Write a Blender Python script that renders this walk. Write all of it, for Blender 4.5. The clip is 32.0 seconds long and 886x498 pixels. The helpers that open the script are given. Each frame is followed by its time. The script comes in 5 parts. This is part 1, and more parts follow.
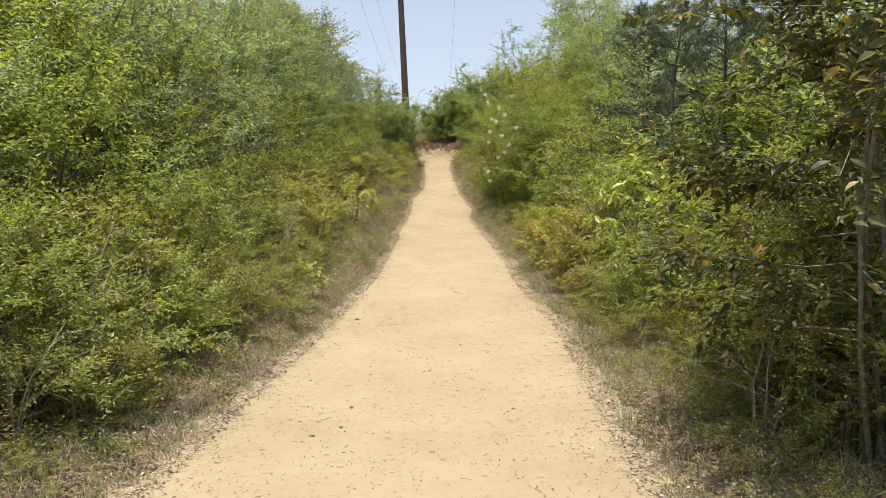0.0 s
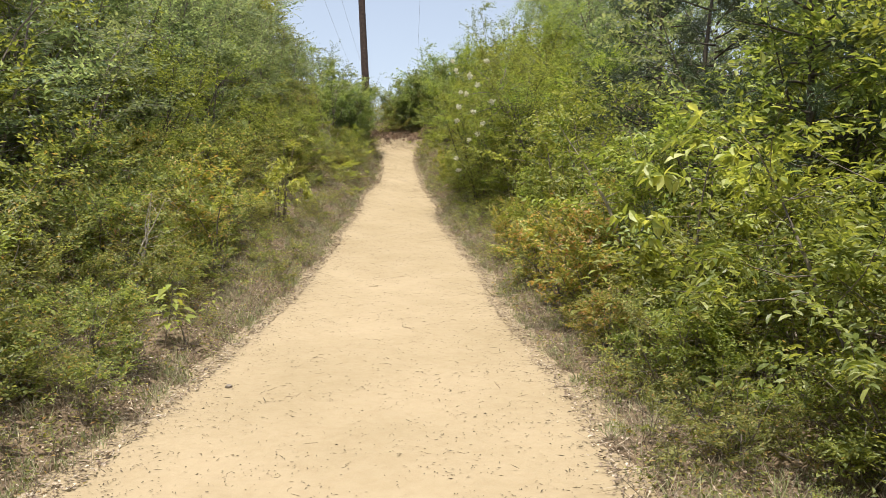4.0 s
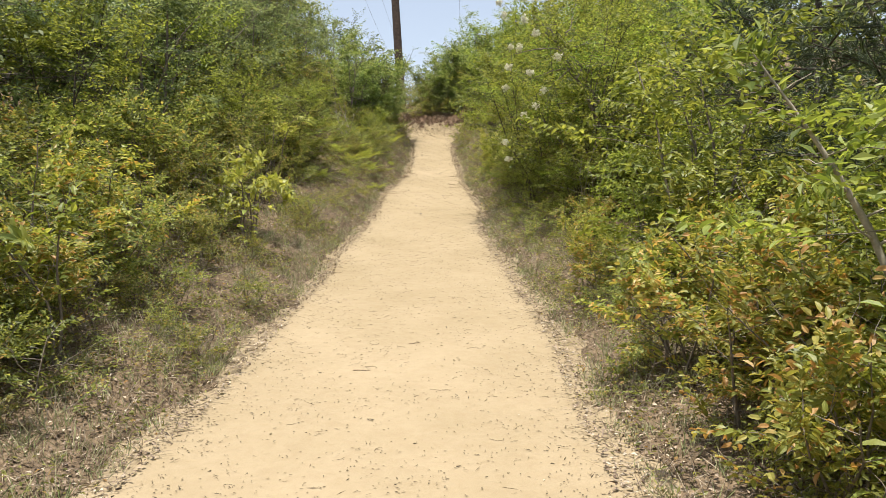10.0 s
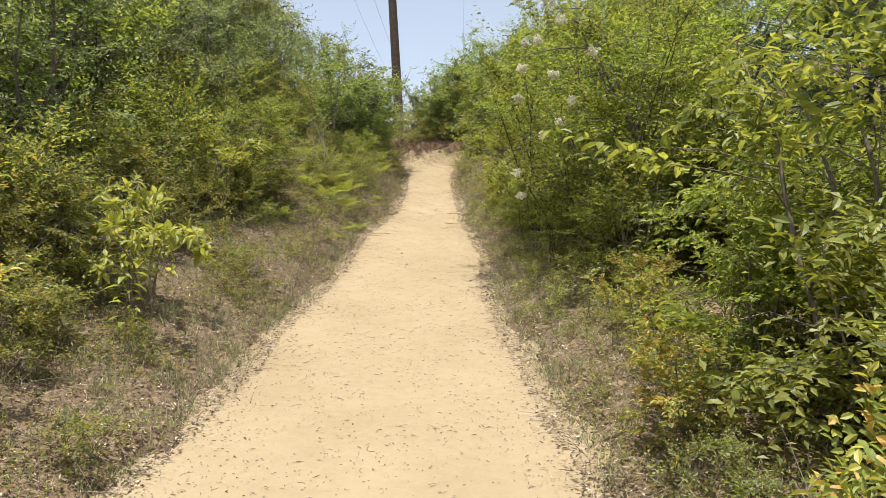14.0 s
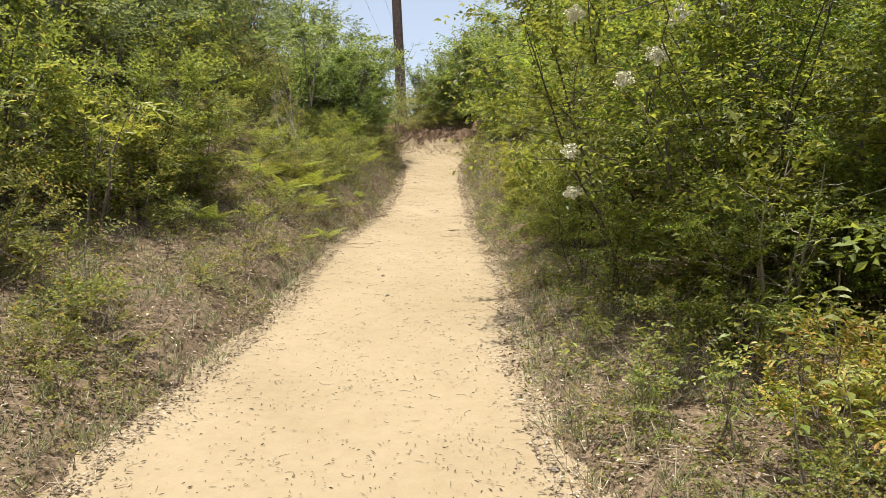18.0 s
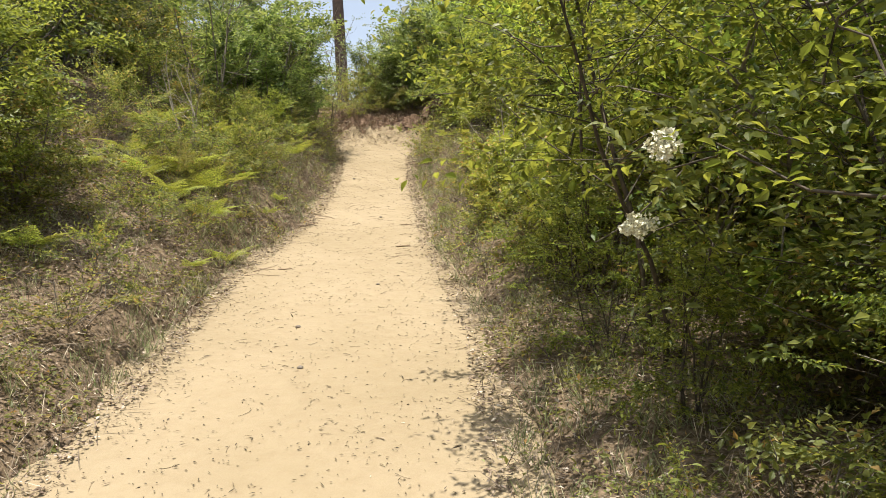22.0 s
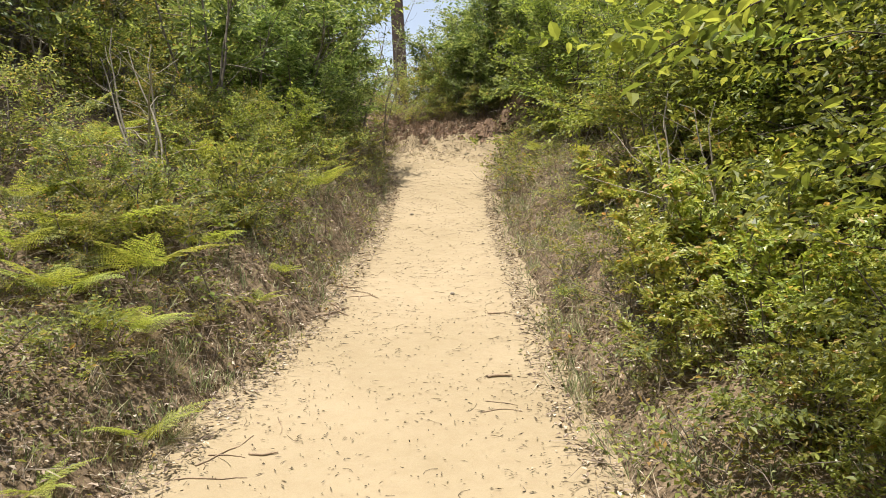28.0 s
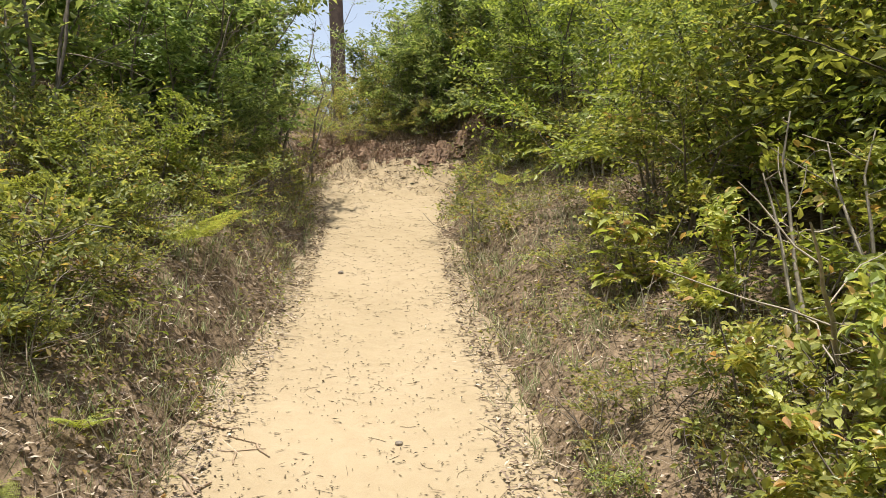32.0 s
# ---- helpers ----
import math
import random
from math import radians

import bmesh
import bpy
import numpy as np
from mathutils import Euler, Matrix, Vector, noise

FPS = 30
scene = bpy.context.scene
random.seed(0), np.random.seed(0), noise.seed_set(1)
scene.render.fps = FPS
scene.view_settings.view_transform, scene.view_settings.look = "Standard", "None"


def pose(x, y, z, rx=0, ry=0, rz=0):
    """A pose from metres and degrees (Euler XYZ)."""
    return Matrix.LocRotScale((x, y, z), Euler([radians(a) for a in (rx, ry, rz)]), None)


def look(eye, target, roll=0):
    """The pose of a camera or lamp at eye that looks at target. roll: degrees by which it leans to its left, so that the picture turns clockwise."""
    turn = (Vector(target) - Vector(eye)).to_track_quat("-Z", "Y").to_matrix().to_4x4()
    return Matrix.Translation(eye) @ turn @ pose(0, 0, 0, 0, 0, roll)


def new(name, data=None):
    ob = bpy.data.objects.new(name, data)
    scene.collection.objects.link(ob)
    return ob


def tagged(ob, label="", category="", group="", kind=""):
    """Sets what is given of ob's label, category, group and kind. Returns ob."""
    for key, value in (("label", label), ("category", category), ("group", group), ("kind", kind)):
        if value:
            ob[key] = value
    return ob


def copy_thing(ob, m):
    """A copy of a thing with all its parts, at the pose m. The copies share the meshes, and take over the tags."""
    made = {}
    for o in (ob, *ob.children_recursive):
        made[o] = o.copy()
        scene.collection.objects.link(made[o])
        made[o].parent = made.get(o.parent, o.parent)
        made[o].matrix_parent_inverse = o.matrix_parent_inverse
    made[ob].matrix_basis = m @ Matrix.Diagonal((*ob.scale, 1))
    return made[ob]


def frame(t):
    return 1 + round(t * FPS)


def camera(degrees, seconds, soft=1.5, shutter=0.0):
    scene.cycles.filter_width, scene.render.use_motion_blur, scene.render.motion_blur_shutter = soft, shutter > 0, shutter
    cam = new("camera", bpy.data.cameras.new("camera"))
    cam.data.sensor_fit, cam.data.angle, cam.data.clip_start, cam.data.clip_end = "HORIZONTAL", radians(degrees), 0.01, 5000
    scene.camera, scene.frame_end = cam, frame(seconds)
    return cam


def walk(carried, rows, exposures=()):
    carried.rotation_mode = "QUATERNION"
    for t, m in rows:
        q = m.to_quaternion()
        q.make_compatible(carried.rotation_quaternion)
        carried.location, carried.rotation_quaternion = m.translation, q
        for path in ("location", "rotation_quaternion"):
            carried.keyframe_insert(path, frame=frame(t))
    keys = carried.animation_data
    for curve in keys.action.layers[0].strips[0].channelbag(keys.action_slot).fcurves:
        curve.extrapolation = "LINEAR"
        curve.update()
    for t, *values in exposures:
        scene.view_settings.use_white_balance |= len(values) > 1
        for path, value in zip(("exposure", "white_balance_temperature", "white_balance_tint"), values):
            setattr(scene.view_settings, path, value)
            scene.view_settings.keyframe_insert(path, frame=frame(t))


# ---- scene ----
cam = camera(62.2, 32.0, soft=0.75)
PATH = [
    (0.0, -0.000, 0.000, 1.500, 87.83, -0.12, -0.12),
    (0.5, -0.009, 0.435, 1.528, 87.72, 0.41, 0.04),
    (1.0, 0.019, 0.836, 1.544, 87.85, 0.05, -0.59),
    (1.5, 0.076, 1.269, 1.584, 88.05, 0.21, -0.77),
    (2.0, 0.130, 1.706, 1.584, 86.97, -0.74, -4.39),
    (2.5, 0.188, 2.182, 1.612, 87.88, 0.11, -3.43),
    (4.5, 0.265, 4.165, 1.447, 87.93, -0.89, -1.42),
    (5.0, 0.250, 4.560, 1.458, 88.52, -0.55, 0.97),
    (5.5, 0.258, 4.925, 1.492, 88.43, -0.68, 0.80),
    (6.0, 0.317, 5.294, 1.534, 86.96, 0.25, 0.64),
    (6.5, 0.268, 5.598, 1.578, 87.06, 0.49, 0.79),
    (7.0, 0.344, 5.889, 1.624, 88.42, -0.42, 0.53),
    (7.5, 0.294, 6.247, 1.616, 88.39, -0.44, 0.48),
    (8.0, 0.327, 6.564, 1.627, 88.39, -0.45, 0.40),
    (8.5, 0.363, 6.916, 1.658, 88.30, 0.07, 0.32),
    (9.0, 0.477, 7.216, 1.694, 88.90, 0.41, -2.45),
    (9.5, 0.518, 7.513, 1.722, 87.14, 0.62, 0.22),
    (10.0, 0.462, 7.849, 1.757, 87.16, 0.47, 1.05),
    (10.5, 0.498, 8.185, 1.810, 87.04, -0.43, -0.48),
    (11.0, 0.413, 8.536, 1.844, 87.39, -0.24, 0.03),
    (11.5, 0.450, 8.887, 1.856, 87.56, -0.37, 0.08),
    (12.0, 0.477, 9.242, 1.883, 87.97, 0.59, 1.22),
    (12.5, 0.542, 9.595, 1.922, 88.74, 0.35, 1.24),
    (13.0, 0.576, 9.944, 1.955, 89.33, 0.16, 1.35),
    (13.5, 0.555, 10.273, 1.983, 89.48, 0.41, 1.46),
    (14.0, 0.589, 10.608, 2.037, 89.38, 0.37, 1.53),
    (14.5, 0.507, 10.952, 2.098, 89.52, 0.67, 1.94),
    (16.5, 0.520, 12.873, 2.106, 89.29, 0.24, 2.95),
    (17.0, 0.521, 13.169, 2.127, 89.09, 0.13, 3.03),
    (17.5, 0.641, 13.456, 2.174, 88.92, -0.11, 2.52),
    (18.0, 0.592, 13.752, 2.221, 89.19, -0.09, 2.26),
    (18.5, 0.620, 14.024, 2.256, 89.29, -0.26, 2.23),
    (19.0, 0.564, 14.314, 2.271, 89.34, -0.31, 2.16),
    (19.5, 0.530, 14.567, 2.290, 89.31, -0.24, 2.20),
    (20.0, 0.564, 14.823, 2.358, 89.19, -0.24, 2.19),
    (20.5, 0.526, 15.110, 2.395, 89.20, -0.07, 2.15),
    (21.0, 0.577, 15.426, 2.427, 89.27, -0.09, 1.83),
    (21.5, 0.540, 15.727, 2.449, 88.75, 0.19, 0.39),
    (22.0, 0.530, 15.957, 2.495, 88.32, 0.28, -1.81),
    (22.5, 0.475, 16.230, 2.539, 88.94, 0.72, -1.74),
    (23.0, 0.409, 16.506, 2.555, 88.08, -0.56, -6.29),
    (23.5, 0.365, 16.801, 2.598, 87.21, 0.12, -3.78),
    (24.0, 0.279, 17.083, 2.655, 86.74, 0.76, -3.45),
    (24.5, 0.316, 17.360, 2.726, 88.07, -0.10, -2.58),
    (25.0, 0.270, 17.664, 2.799, 88.24, 0.08, -0.08),
    (25.5, 0.298, 17.947, 2.826, 87.62, -0.66, 2.46),
    (27.5, 0.338, 18.899, 3.006, 85.70, 0.79, 1.50),
    (28.0, 0.295, 19.144, 3.049, 88.41, 0.40, 2.99),
    (28.5, 0.280, 19.391, 3.134, 89.24, 0.86, 3.63),
    (29.0, 0.192, 19.615, 3.204, 90.44, -0.14, 2.81),
    (29.5, 0.252, 19.859, 3.185, 90.27, -0.62, 2.47),
    (30.0, 0.221, 20.077, 3.214, 89.97, -0.17, 2.23),
    (30.5, 0.179, 20.304, 3.306, 89.85, -0.13, 1.25),
    (31.0, 0.214, 20.592, 3.352, 89.53, -0.34, 0.56),
    (31.5, 0.175, 20.878, 3.379, 90.05, -0.03, 0.79),
    (32.0, 0.183, 21.164, 3.392, 89.77, -0.56, -1.64),
]
walk(cam, [(t, pose(x, y, z, rx, ry, rz)) for t, x, y, z, rx, ry, rz in PATH], [(0, 0.73), (10, 0.76), (18, 0.81), (32, 0.84)])

# ---- light ----
SUN_AZ, SUN_EL = radians(-150), radians(79)
world = bpy.data.worlds.new("world")
scene.world = world
world.use_nodes = True
wn, wl = world.node_tree.nodes, world.node_tree.links
wn.clear()
sky = wn.new("ShaderNodeTexSky")
sky.sky_type, sky.sun_disc = "NISHITA", False
sky.sun_elevation, sky.sun_rotation = SUN_EL, SUN_AZ
sky.air_density, sky.dust_density, sky.ozone_density = 1.0, 2.2, 1.0
wbg = wn.new("ShaderNodeBackground")
wbg.inputs["Strength"].default_value = 0.15
wout = wn.new("ShaderNodeOutputWorld")
haze = wn.new("ShaderNodeHueSaturation")
haze.inputs["Saturation"].default_value, haze.inputs["Value"].default_value = 0.62, 0.84
wl.new(sky.outputs[0], haze.inputs["Color"])
wl.new(haze.outputs[0], wbg.inputs[0])
wl.new(wbg.outputs[0], wout.inputs[0])
sun = new("sun", bpy.data.lights.new("sun", "SUN"))
sun.data.energy, sun.data.angle, sun.data.color = 4.1, radians(0.6), (1.0, 0.94, 0.84)
sun_dir = Vector((math.sin(SUN_AZ) * math.cos(SUN_EL), math.cos(SUN_AZ) * math.cos(SUN_EL), math.sin(SUN_EL)))
sun.matrix_world = look(sun_dir * 60, (0, 0, 0))
rng = np.random.default_rng(7)


# ---- materials ----
def material(name):
    m = bpy.data.materials.new(name)
    m.use_nodes = True
    return m, m.node_tree.nodes, m.node_tree.links, m.node_tree.nodes["Principled BSDF"]


def ramp(nodes, stops):
    r = nodes.new("ShaderNodeValToRGB")
    el = r.color_ramp.elements
    el[0].position, el[0].color = stops[0][0], (*stops[0][1], 1)
    el[1].position, el[1].color = stops[-1][0], (*stops[-1][1], 1)
    for p, c in stops[1:-1]:
        el.new(p).color = (*c, 1)
    return r


def noise_tex(nodes, links, scale, detail=4, rough=0.6):
    co = nodes.new("ShaderNodeTexCoord")
    n = nodes.new("ShaderNodeTexNoise")
    n.inputs["Scale"].default_value, n.inputs["Detail"].default_value, n.inputs["Roughness"].default_value = scale, detail, rough
    links.new(co.outputs["Object"], n.inputs["Vector"])
    return n


def bump(nodes, links, bsdf, src, strength, dist):
    b = nodes.new("ShaderNodeBump")
    b.inputs["Strength"].default_value, b.inputs["Distance"].default_value = strength, dist
    links.new(src, b.inputs["Height"])
    links.new(b.outputs[0], bsdf.inputs["Normal"])
    return b


def mix_rgb(nodes, links, a, b, fac, blend="MIX"):
    m = nodes.new("ShaderNodeMix")
    m.data_type, m.blend_type = "RGBA", blend
    for sock, v in ((m.inputs[6], a), (m.inputs[7], b), (m.inputs[0], fac)):
        if hasattr(v, "links"):
            links.new(v, sock)
        else:
            sock.default_value = v if not isinstance(v, tuple) else (*v, 1)
    return m.outputs[2]


def leaf_material(name, dark, mid, light, through_part=0.5, rough=0.46, old=None, old_from=0.9):
    """Foliage: each leaf differs, each plant differs a little, light comes through the blade."""
    m, n, l, p = material(name)
    geo, info = n.new("ShaderNodeNewGeometry"), n.new("ShaderNodeObjectInfo")
    stops = [(0.0, dark), (0.45, mid), (0.92, light)]
    if old:
        stops = [(0.0, dark), (0.4, mid), (0.75 * old_from + 0.12, light), (old_from, light), (0.5 * old_from + 0.52, old)]
    r = ramp(n, stops)
    l.new(geo.outputs["Random Per Island"], r.inputs[0])
    hsv = n.new("ShaderNodeHueSaturation")
    for sock, lo, hi in (("Hue", 0.472, 0.506), ("Value", 0.8, 1.18)):
        mr = n.new("ShaderNodeMapRange")
        mr.inputs[3].default_value, mr.inputs[4].default_value = lo, hi
        l.new(info.outputs["Random"], mr.inputs[0])
        l.new(mr.outputs[0], hsv.inputs[sock])
    hsv.inputs["Saturation"].default_value = 0.93
    l.new(r.outputs[0], hsv.inputs["Color"])
    l.new(hsv.outputs[0], p.inputs["Base Color"])
    p.inputs["Roughness"].default_value = rough
    p.inputs["Specular IOR Level"].default_value = 0.45
    tr = n.new("ShaderNodeBsdfTranslucent")
    warm = mix_rgb(n, l, hsv.outputs[0], (1.0, 0.92, 0.5), 1.0, "MULTIPLY")
    gain = mix_rgb(n, l, warm, (1.8, 1.8, 1.8), 1.0, "MULTIPLY")
    l.new(gain, tr.inputs[0])
    mx = n.new("ShaderNodeMixShader")
    mx.inputs[0].default_value = through_part
    l.new(p.outputs[0], mx.inputs[1])
    l.new(tr.outputs[0], mx.inputs[2])
    l.new(mx.outputs[0], n["Material Output"].inputs[0])
    return m


def bark_material(name, a, b, scale=30):
    m, n, l, p = material(name)
    t = noise_tex(n, l, scale, 5)
    r = ramp(n, [(0.3, a), (0.7, b)])
    l.new(t.outputs[0], r.inputs[0])
    l.new(r.outputs[0], p.inputs["Base Color"])
    p.inputs["Roughness"].default_value = 0.85
    bump(n, l, p, t.outputs[0], 0.5, 0.01)
    return m


def sand_material():
    m, n, l, p = material("sand")
    big, fine, grain = noise_tex(n, l, 0.9, 3), noise_tex(n, l, 14, 5), noise_tex(n, l, 260, 2)
    r = ramp(n, [(0.3, (0.30, 0.24, 0.15)), (0.7, (0.355, 0.287, 0.188))])
    l.new(big.outputs[0], r.inputs[0])
    r2 = ramp(n, [(0.25, (0.92, 0.9, 0.88)), (0.6, (1.0, 1.0, 1.0))])
    l.new(fine.outputs[0], r2.inputs[0])
    r3 = ramp(n, [(0.3, (0.9, 0.88, 0.85)), (0.65, (1.0, 1.0, 1.0))])
    l.new(grain.outputs[0], r3.inputs[0])
    c = mix_rgb(n, l, r.outputs[0], r2.outputs[0], 1.0, "MULTIPLY")
    l.new(mix_rgb(n, l, c, r3.outputs[0], 1.0, "MULTIPLY"), p.inputs["Base Color"])
    p.inputs["Roughness"].default_value = 0.95
    p.inputs["Specular IOR Level"].default_value = 0.15
    bump(n, l, p, fine.outputs[0], 0.5, 0.016)
    return m


def soil_material():
    """Dry leaf litter over pinkish sandy soil, with bare sandy patches."""
    m, n, l, p = material("litter_soil")
    big, mid, fine = noise_tex(n, l, 1.3, 4), noise_tex(n, l, 22, 4), noise_tex(n, l, 90, 3)
    r = ramp(n, [(0.3, (0.1, 0.073, 0.046)), (0.5, (0.2, 0.146, 0.095)), (0.72, (0.34, 0.25, 0.165))])
    l.new(mid.outputs[0], r.inputs[0])
    r2 = ramp(n, [(0.35, (0.6, 0.6, 0.58)), (0.7, (1.0, 1.0, 1.0))])
    l.new(fine.outputs[0], r2.inputs[0])
    c = mix_rgb(n, l, r.outputs[0], r2.outputs[0], 1.0, "MULTIPLY")
    rb = ramp(n, [(0.64, (0, 0, 0)), (0.78, (1, 1, 1))])
    l.new(big.outputs[0], rb.inputs[0])
    l.new(mix_rgb(n, l, c, (0.42, 0.3, 0.19), rb.outputs[0]), p.inputs["Base Color"])
    p.inputs["Roughness"].default_value = 0.95
    p.inputs["Specular IOR Level"].default_value = 0.15
    bump(n, l, p, mid.outputs[0], 0.8, 0.03)
    return m


def scatter_material(name, stops, rough=0.8, through_part=0.0):
    m, n, l, p = material(name)
    geo = n.new("ShaderNodeNewGeometry")
    r = ramp(n, stops)
    l.new(geo.outputs["Random Per Island"], r.inputs[0])
    l.new(r.outputs[0], p.inputs["Base Color"])
    p.inputs["Roughness"].default_value = rough
    return m


SAND, SOIL = sand_material(), soil_material()
EARTH = bark_material("bank_earth", (0.1, 0.06, 0.038), (0.27, 0.175, 0.11), 14)
BARK = bark_material("grey_bark", (0.09, 0.075, 0.06), (0.24, 0.2, 0.16))
DARK_BARK = bark_material("dark_bark", (0.035, 0.028, 0.02), (0.11, 0.085, 0.06))
PALE_WOOD = bark_material("bleached_wood", (0.22, 0.19, 0.145), (0.4, 0.35, 0.28))
STICK_WOOD = bark_material("dry_stick_bark", (0.2, 0.14, 0.09), (0.4, 0.3, 0.2), 40)
POLE_WOOD = bark_material("creosoted_wood", (0.035, 0.022, 0.016), (0.085, 0.055, 0.04), 9)
LEAF = {
    "small": leaf_material("small_leaf", (0.075, 0.103, 0.028), (0.144, 0.184, 0.048), (0.276, 0.316, 0.092), old=(0.34, 0.24, 0.07)),
    "olive": leaf_material("olive_leaf", (0.094, 0.116, 0.033), (0.171, 0.198, 0.061), (0.286, 0.308, 0.110), old=(0.36, 0.25, 0.09)),
    "grey": leaf_material("willow_green_leaf", (0.078, 0.12, 0.058), (0.14, 0.195, 0.098), (0.25, 0.315, 0.175), 0.5),
    "bright": leaf_material("bright_leaf", (0.095, 0.14, 0.02), (0.165, 0.215, 0.034), (0.28, 0.325, 0.07), 0.46, 0.46),
    "copper": leaf_material("copper_tinted_leaf", (0.13, 0.165, 0.03), (0.22, 0.27, 0.048), (0.39, 0.38, 0.08), 0.4, old=(0.45, 0.29, 0.08), old_from=0.78),
    "dark": leaf_material("dark_glossy_leaf", (0.071, 0.101, 0.021), (0.139, 0.187, 0.036), (0.252, 0.304, 0.063), 0.5, 0.48),
    # shade of the crowns above put into the leaf colour; yellow tips are real
    "tree": leaf_material("shaded_tree_leaf", (0.034, 0.048, 0.01), (0.06, 0.08, 0.016), (0.115, 0.135, 0.028), 0.4, 0.5, old=(0.4, 0.33, 0.07)),
    "shiny": leaf_material("shiny_leaf", (0.13, 0.18, 0.028), (0.235, 0.295, 0.05), (0.38, 0.41, 0.1), 0.4, 0.34, old=(0.45, 0.3, 0.1)),
    "mid": leaf_material("fresh_green_leaf", (0.055, 0.098, 0.020), (0.110, 0.165, 0.032), (0.220, 0.287, 0.061), 0.54, 0.46),
    "fern": leaf_material("fern_green", (0.15, 0.2, 0.035), (0.25, 0.31, 0.06), (0.36, 0.41, 0.1), 0.42, 0.6),
    "needle": leaf_material("needle_green", (0.025, 0.05, 0.02), (0.05, 0.085, 0.035), (0.09, 0.13, 0.055), 0.1, 0.55),
    "laurel": leaf_material("willow_leaf", (0.063, 0.109, 0.034), (0.127, 0.196, 0.063), (0.265, 0.345, 0.127), 0.5, 0.42),
    "hazel": leaf_material("soft_green_leaf", (0.066, 0.108, 0.019), (0.13, 0.186, 0.032), (0.255, 0.322, 0.061), 0.57, 0.44),
    "pale": leaf_material("pale_spring_leaf", (0.2, 0.27, 0.045), (0.3, 0.37, 0.07), (0.42, 0.47, 0.13), 0.42),
}
PETAL = scatter_material("cream_petal", [(0.0, (0.6, 0.58, 0.4)), (1.0, (0.8, 0.78, 0.64))])
LITTER = scatter_material("dead_leaf", [(0.0, (0.085, 0.06, 0.042)), (0.35, (0.19, 0.135, 0.095)), (0.75, (0.37, 0.29, 0.215)), (1.0, (0.55, 0.48, 0.38))])
CHAFF = scatter_material("needle_chaff", [(0.0, (0.03, 0.021, 0.012)), (0.6, (0.085, 0.06, 0.033)), (1.0, (0.2, 0.145, 0.085))])
GRASS = scatter_material("grass_blade", [(0.0, (0.13, 0.17, 0.055)), (0.5, (0.24, 0.275, 0.12)), (0.78, (0.37, 0.36, 0.19)), (1.0, (0.5, 0.45, 0.3))])
DRYGRASS = scatter_material("dry_stalk", [(0.0, (0.13, 0.098, 0.07)), (0.6, (0.26, 0.205, 0.145)), (1.0, (0.46, 0.39, 0.29))])
WIRE = scatter_material("weathered_wire", [(0.0, (0.1, 0.1, 0.11)), (1.0, (0.14, 0.14, 0.15))], 0.5)


# ---- plan of the ground ----
def rise(y):
    """Height of the trail's middle, y metres up the hill."""
    y = np.asarray(y, float)
    yy = np.clip(y, 1.9, 30.3)
    z = ((-1.33907e-05 * yy + 5.67757e-03) * yy - 2.13334e-02) * yy + 4.934e-02
    return z + np.clip(y - 30.3, 0, None) * 0.0


LY = [-8, 0, 4, 6, 8, 10, 12.5, 14, 16, 17, 18.2, 19.5, 21.7, 22.7, 23.7, 26, 28, 30, 31.5]
LX = [-1.8, -1.75, -1.66, -1.58, -1.42, -1.3, -1.14, -1.12, -1.04, -1.1, -1.0, -0.95, -0.98, -0.84, -0.7, -0.68, -0.8, -1.2, -1.7]
RY = [-8, 0, 4, 6.5, 8.6, 10.7, 12, 13.7, 16, 17.2, 18.2, 20.3, 21.8, 22.7, 24, 26, 28, 30, 31.5]
RX = [1.2, 1.1, 1.2, 1.36, 1.44, 1.33, 1.27, 1.3, 1.1, 0.98, 0.9, 0.92, 0.78, 0.66, 0.6, 0.48, 0.43, 0.58, 0.4]


def left_edge(y):
    return np.interp(y, LY, LX)


def right_edge(y):
    return np.interp(y, RY, RX)


def smooth(a, b, v):
    t = np.clip((np.asarray(v, float) - a) / (b - a), 0, 1)
    return t * t * (3 - 2 * t)


def wob(x, y, s, k):
    """Cheap smooth unevenness."""
    return (np.sin(x * s * 1.7 + y * s * 0.9 + k) + np.sin(y * s * 1.3 - x * s * 0.6 + 2.1 * k) + np.sin((x + y) * s * 2.3 + 0.7 * k) * 0.5) / 2.5


def hill(x, y):
    """Ground height without the trail's hollow."""
    x, y = np.asarray(x, float), np.asarray(y, float)
    z = rise(y)
    dl, dr = np.clip(left_edge(y) - x, 0, None), np.clip(x - right_edge(y), 0, None)
    sl = np.interp(y, [0, 8, 14, 20, 25, 30], [0.10, 0.16, 0.22, 0.3, 0.4, 0.3])
    st = np.interp(y, [6, 14, 20, 24, 28, 31], [0.03, 0.06, 0.14, 0.26, 0.34, 0.22])
    z = z + st * smooth(0, 0.45, dl) + sl * np.minimum(dl, 9)
    sr = np.interp(y, [0, 12, 20, 26, 30], [0.03, 0.05, 0.12, 0.22, 0.2])
    rt = np.interp(y, [6, 14, 20, 24, 28, 31], [0.03, 0.05, 0.1, 0.2, 0.32, 0.4])
    z = z + rt * smooth(0, 0.45, dr) + sr * np.minimum(dr, 9)
    head = smooth(30.0, 31.0, y + 0.45 * np.clip(-x - 0.2, -0.6, 1.6) * -1.0)
    z = z + 0.5 * head + 0.21 * np.clip(y - 30.6, 0, 6) + 0.04 * np.clip(y - 36.6, 0, 6)
    return z


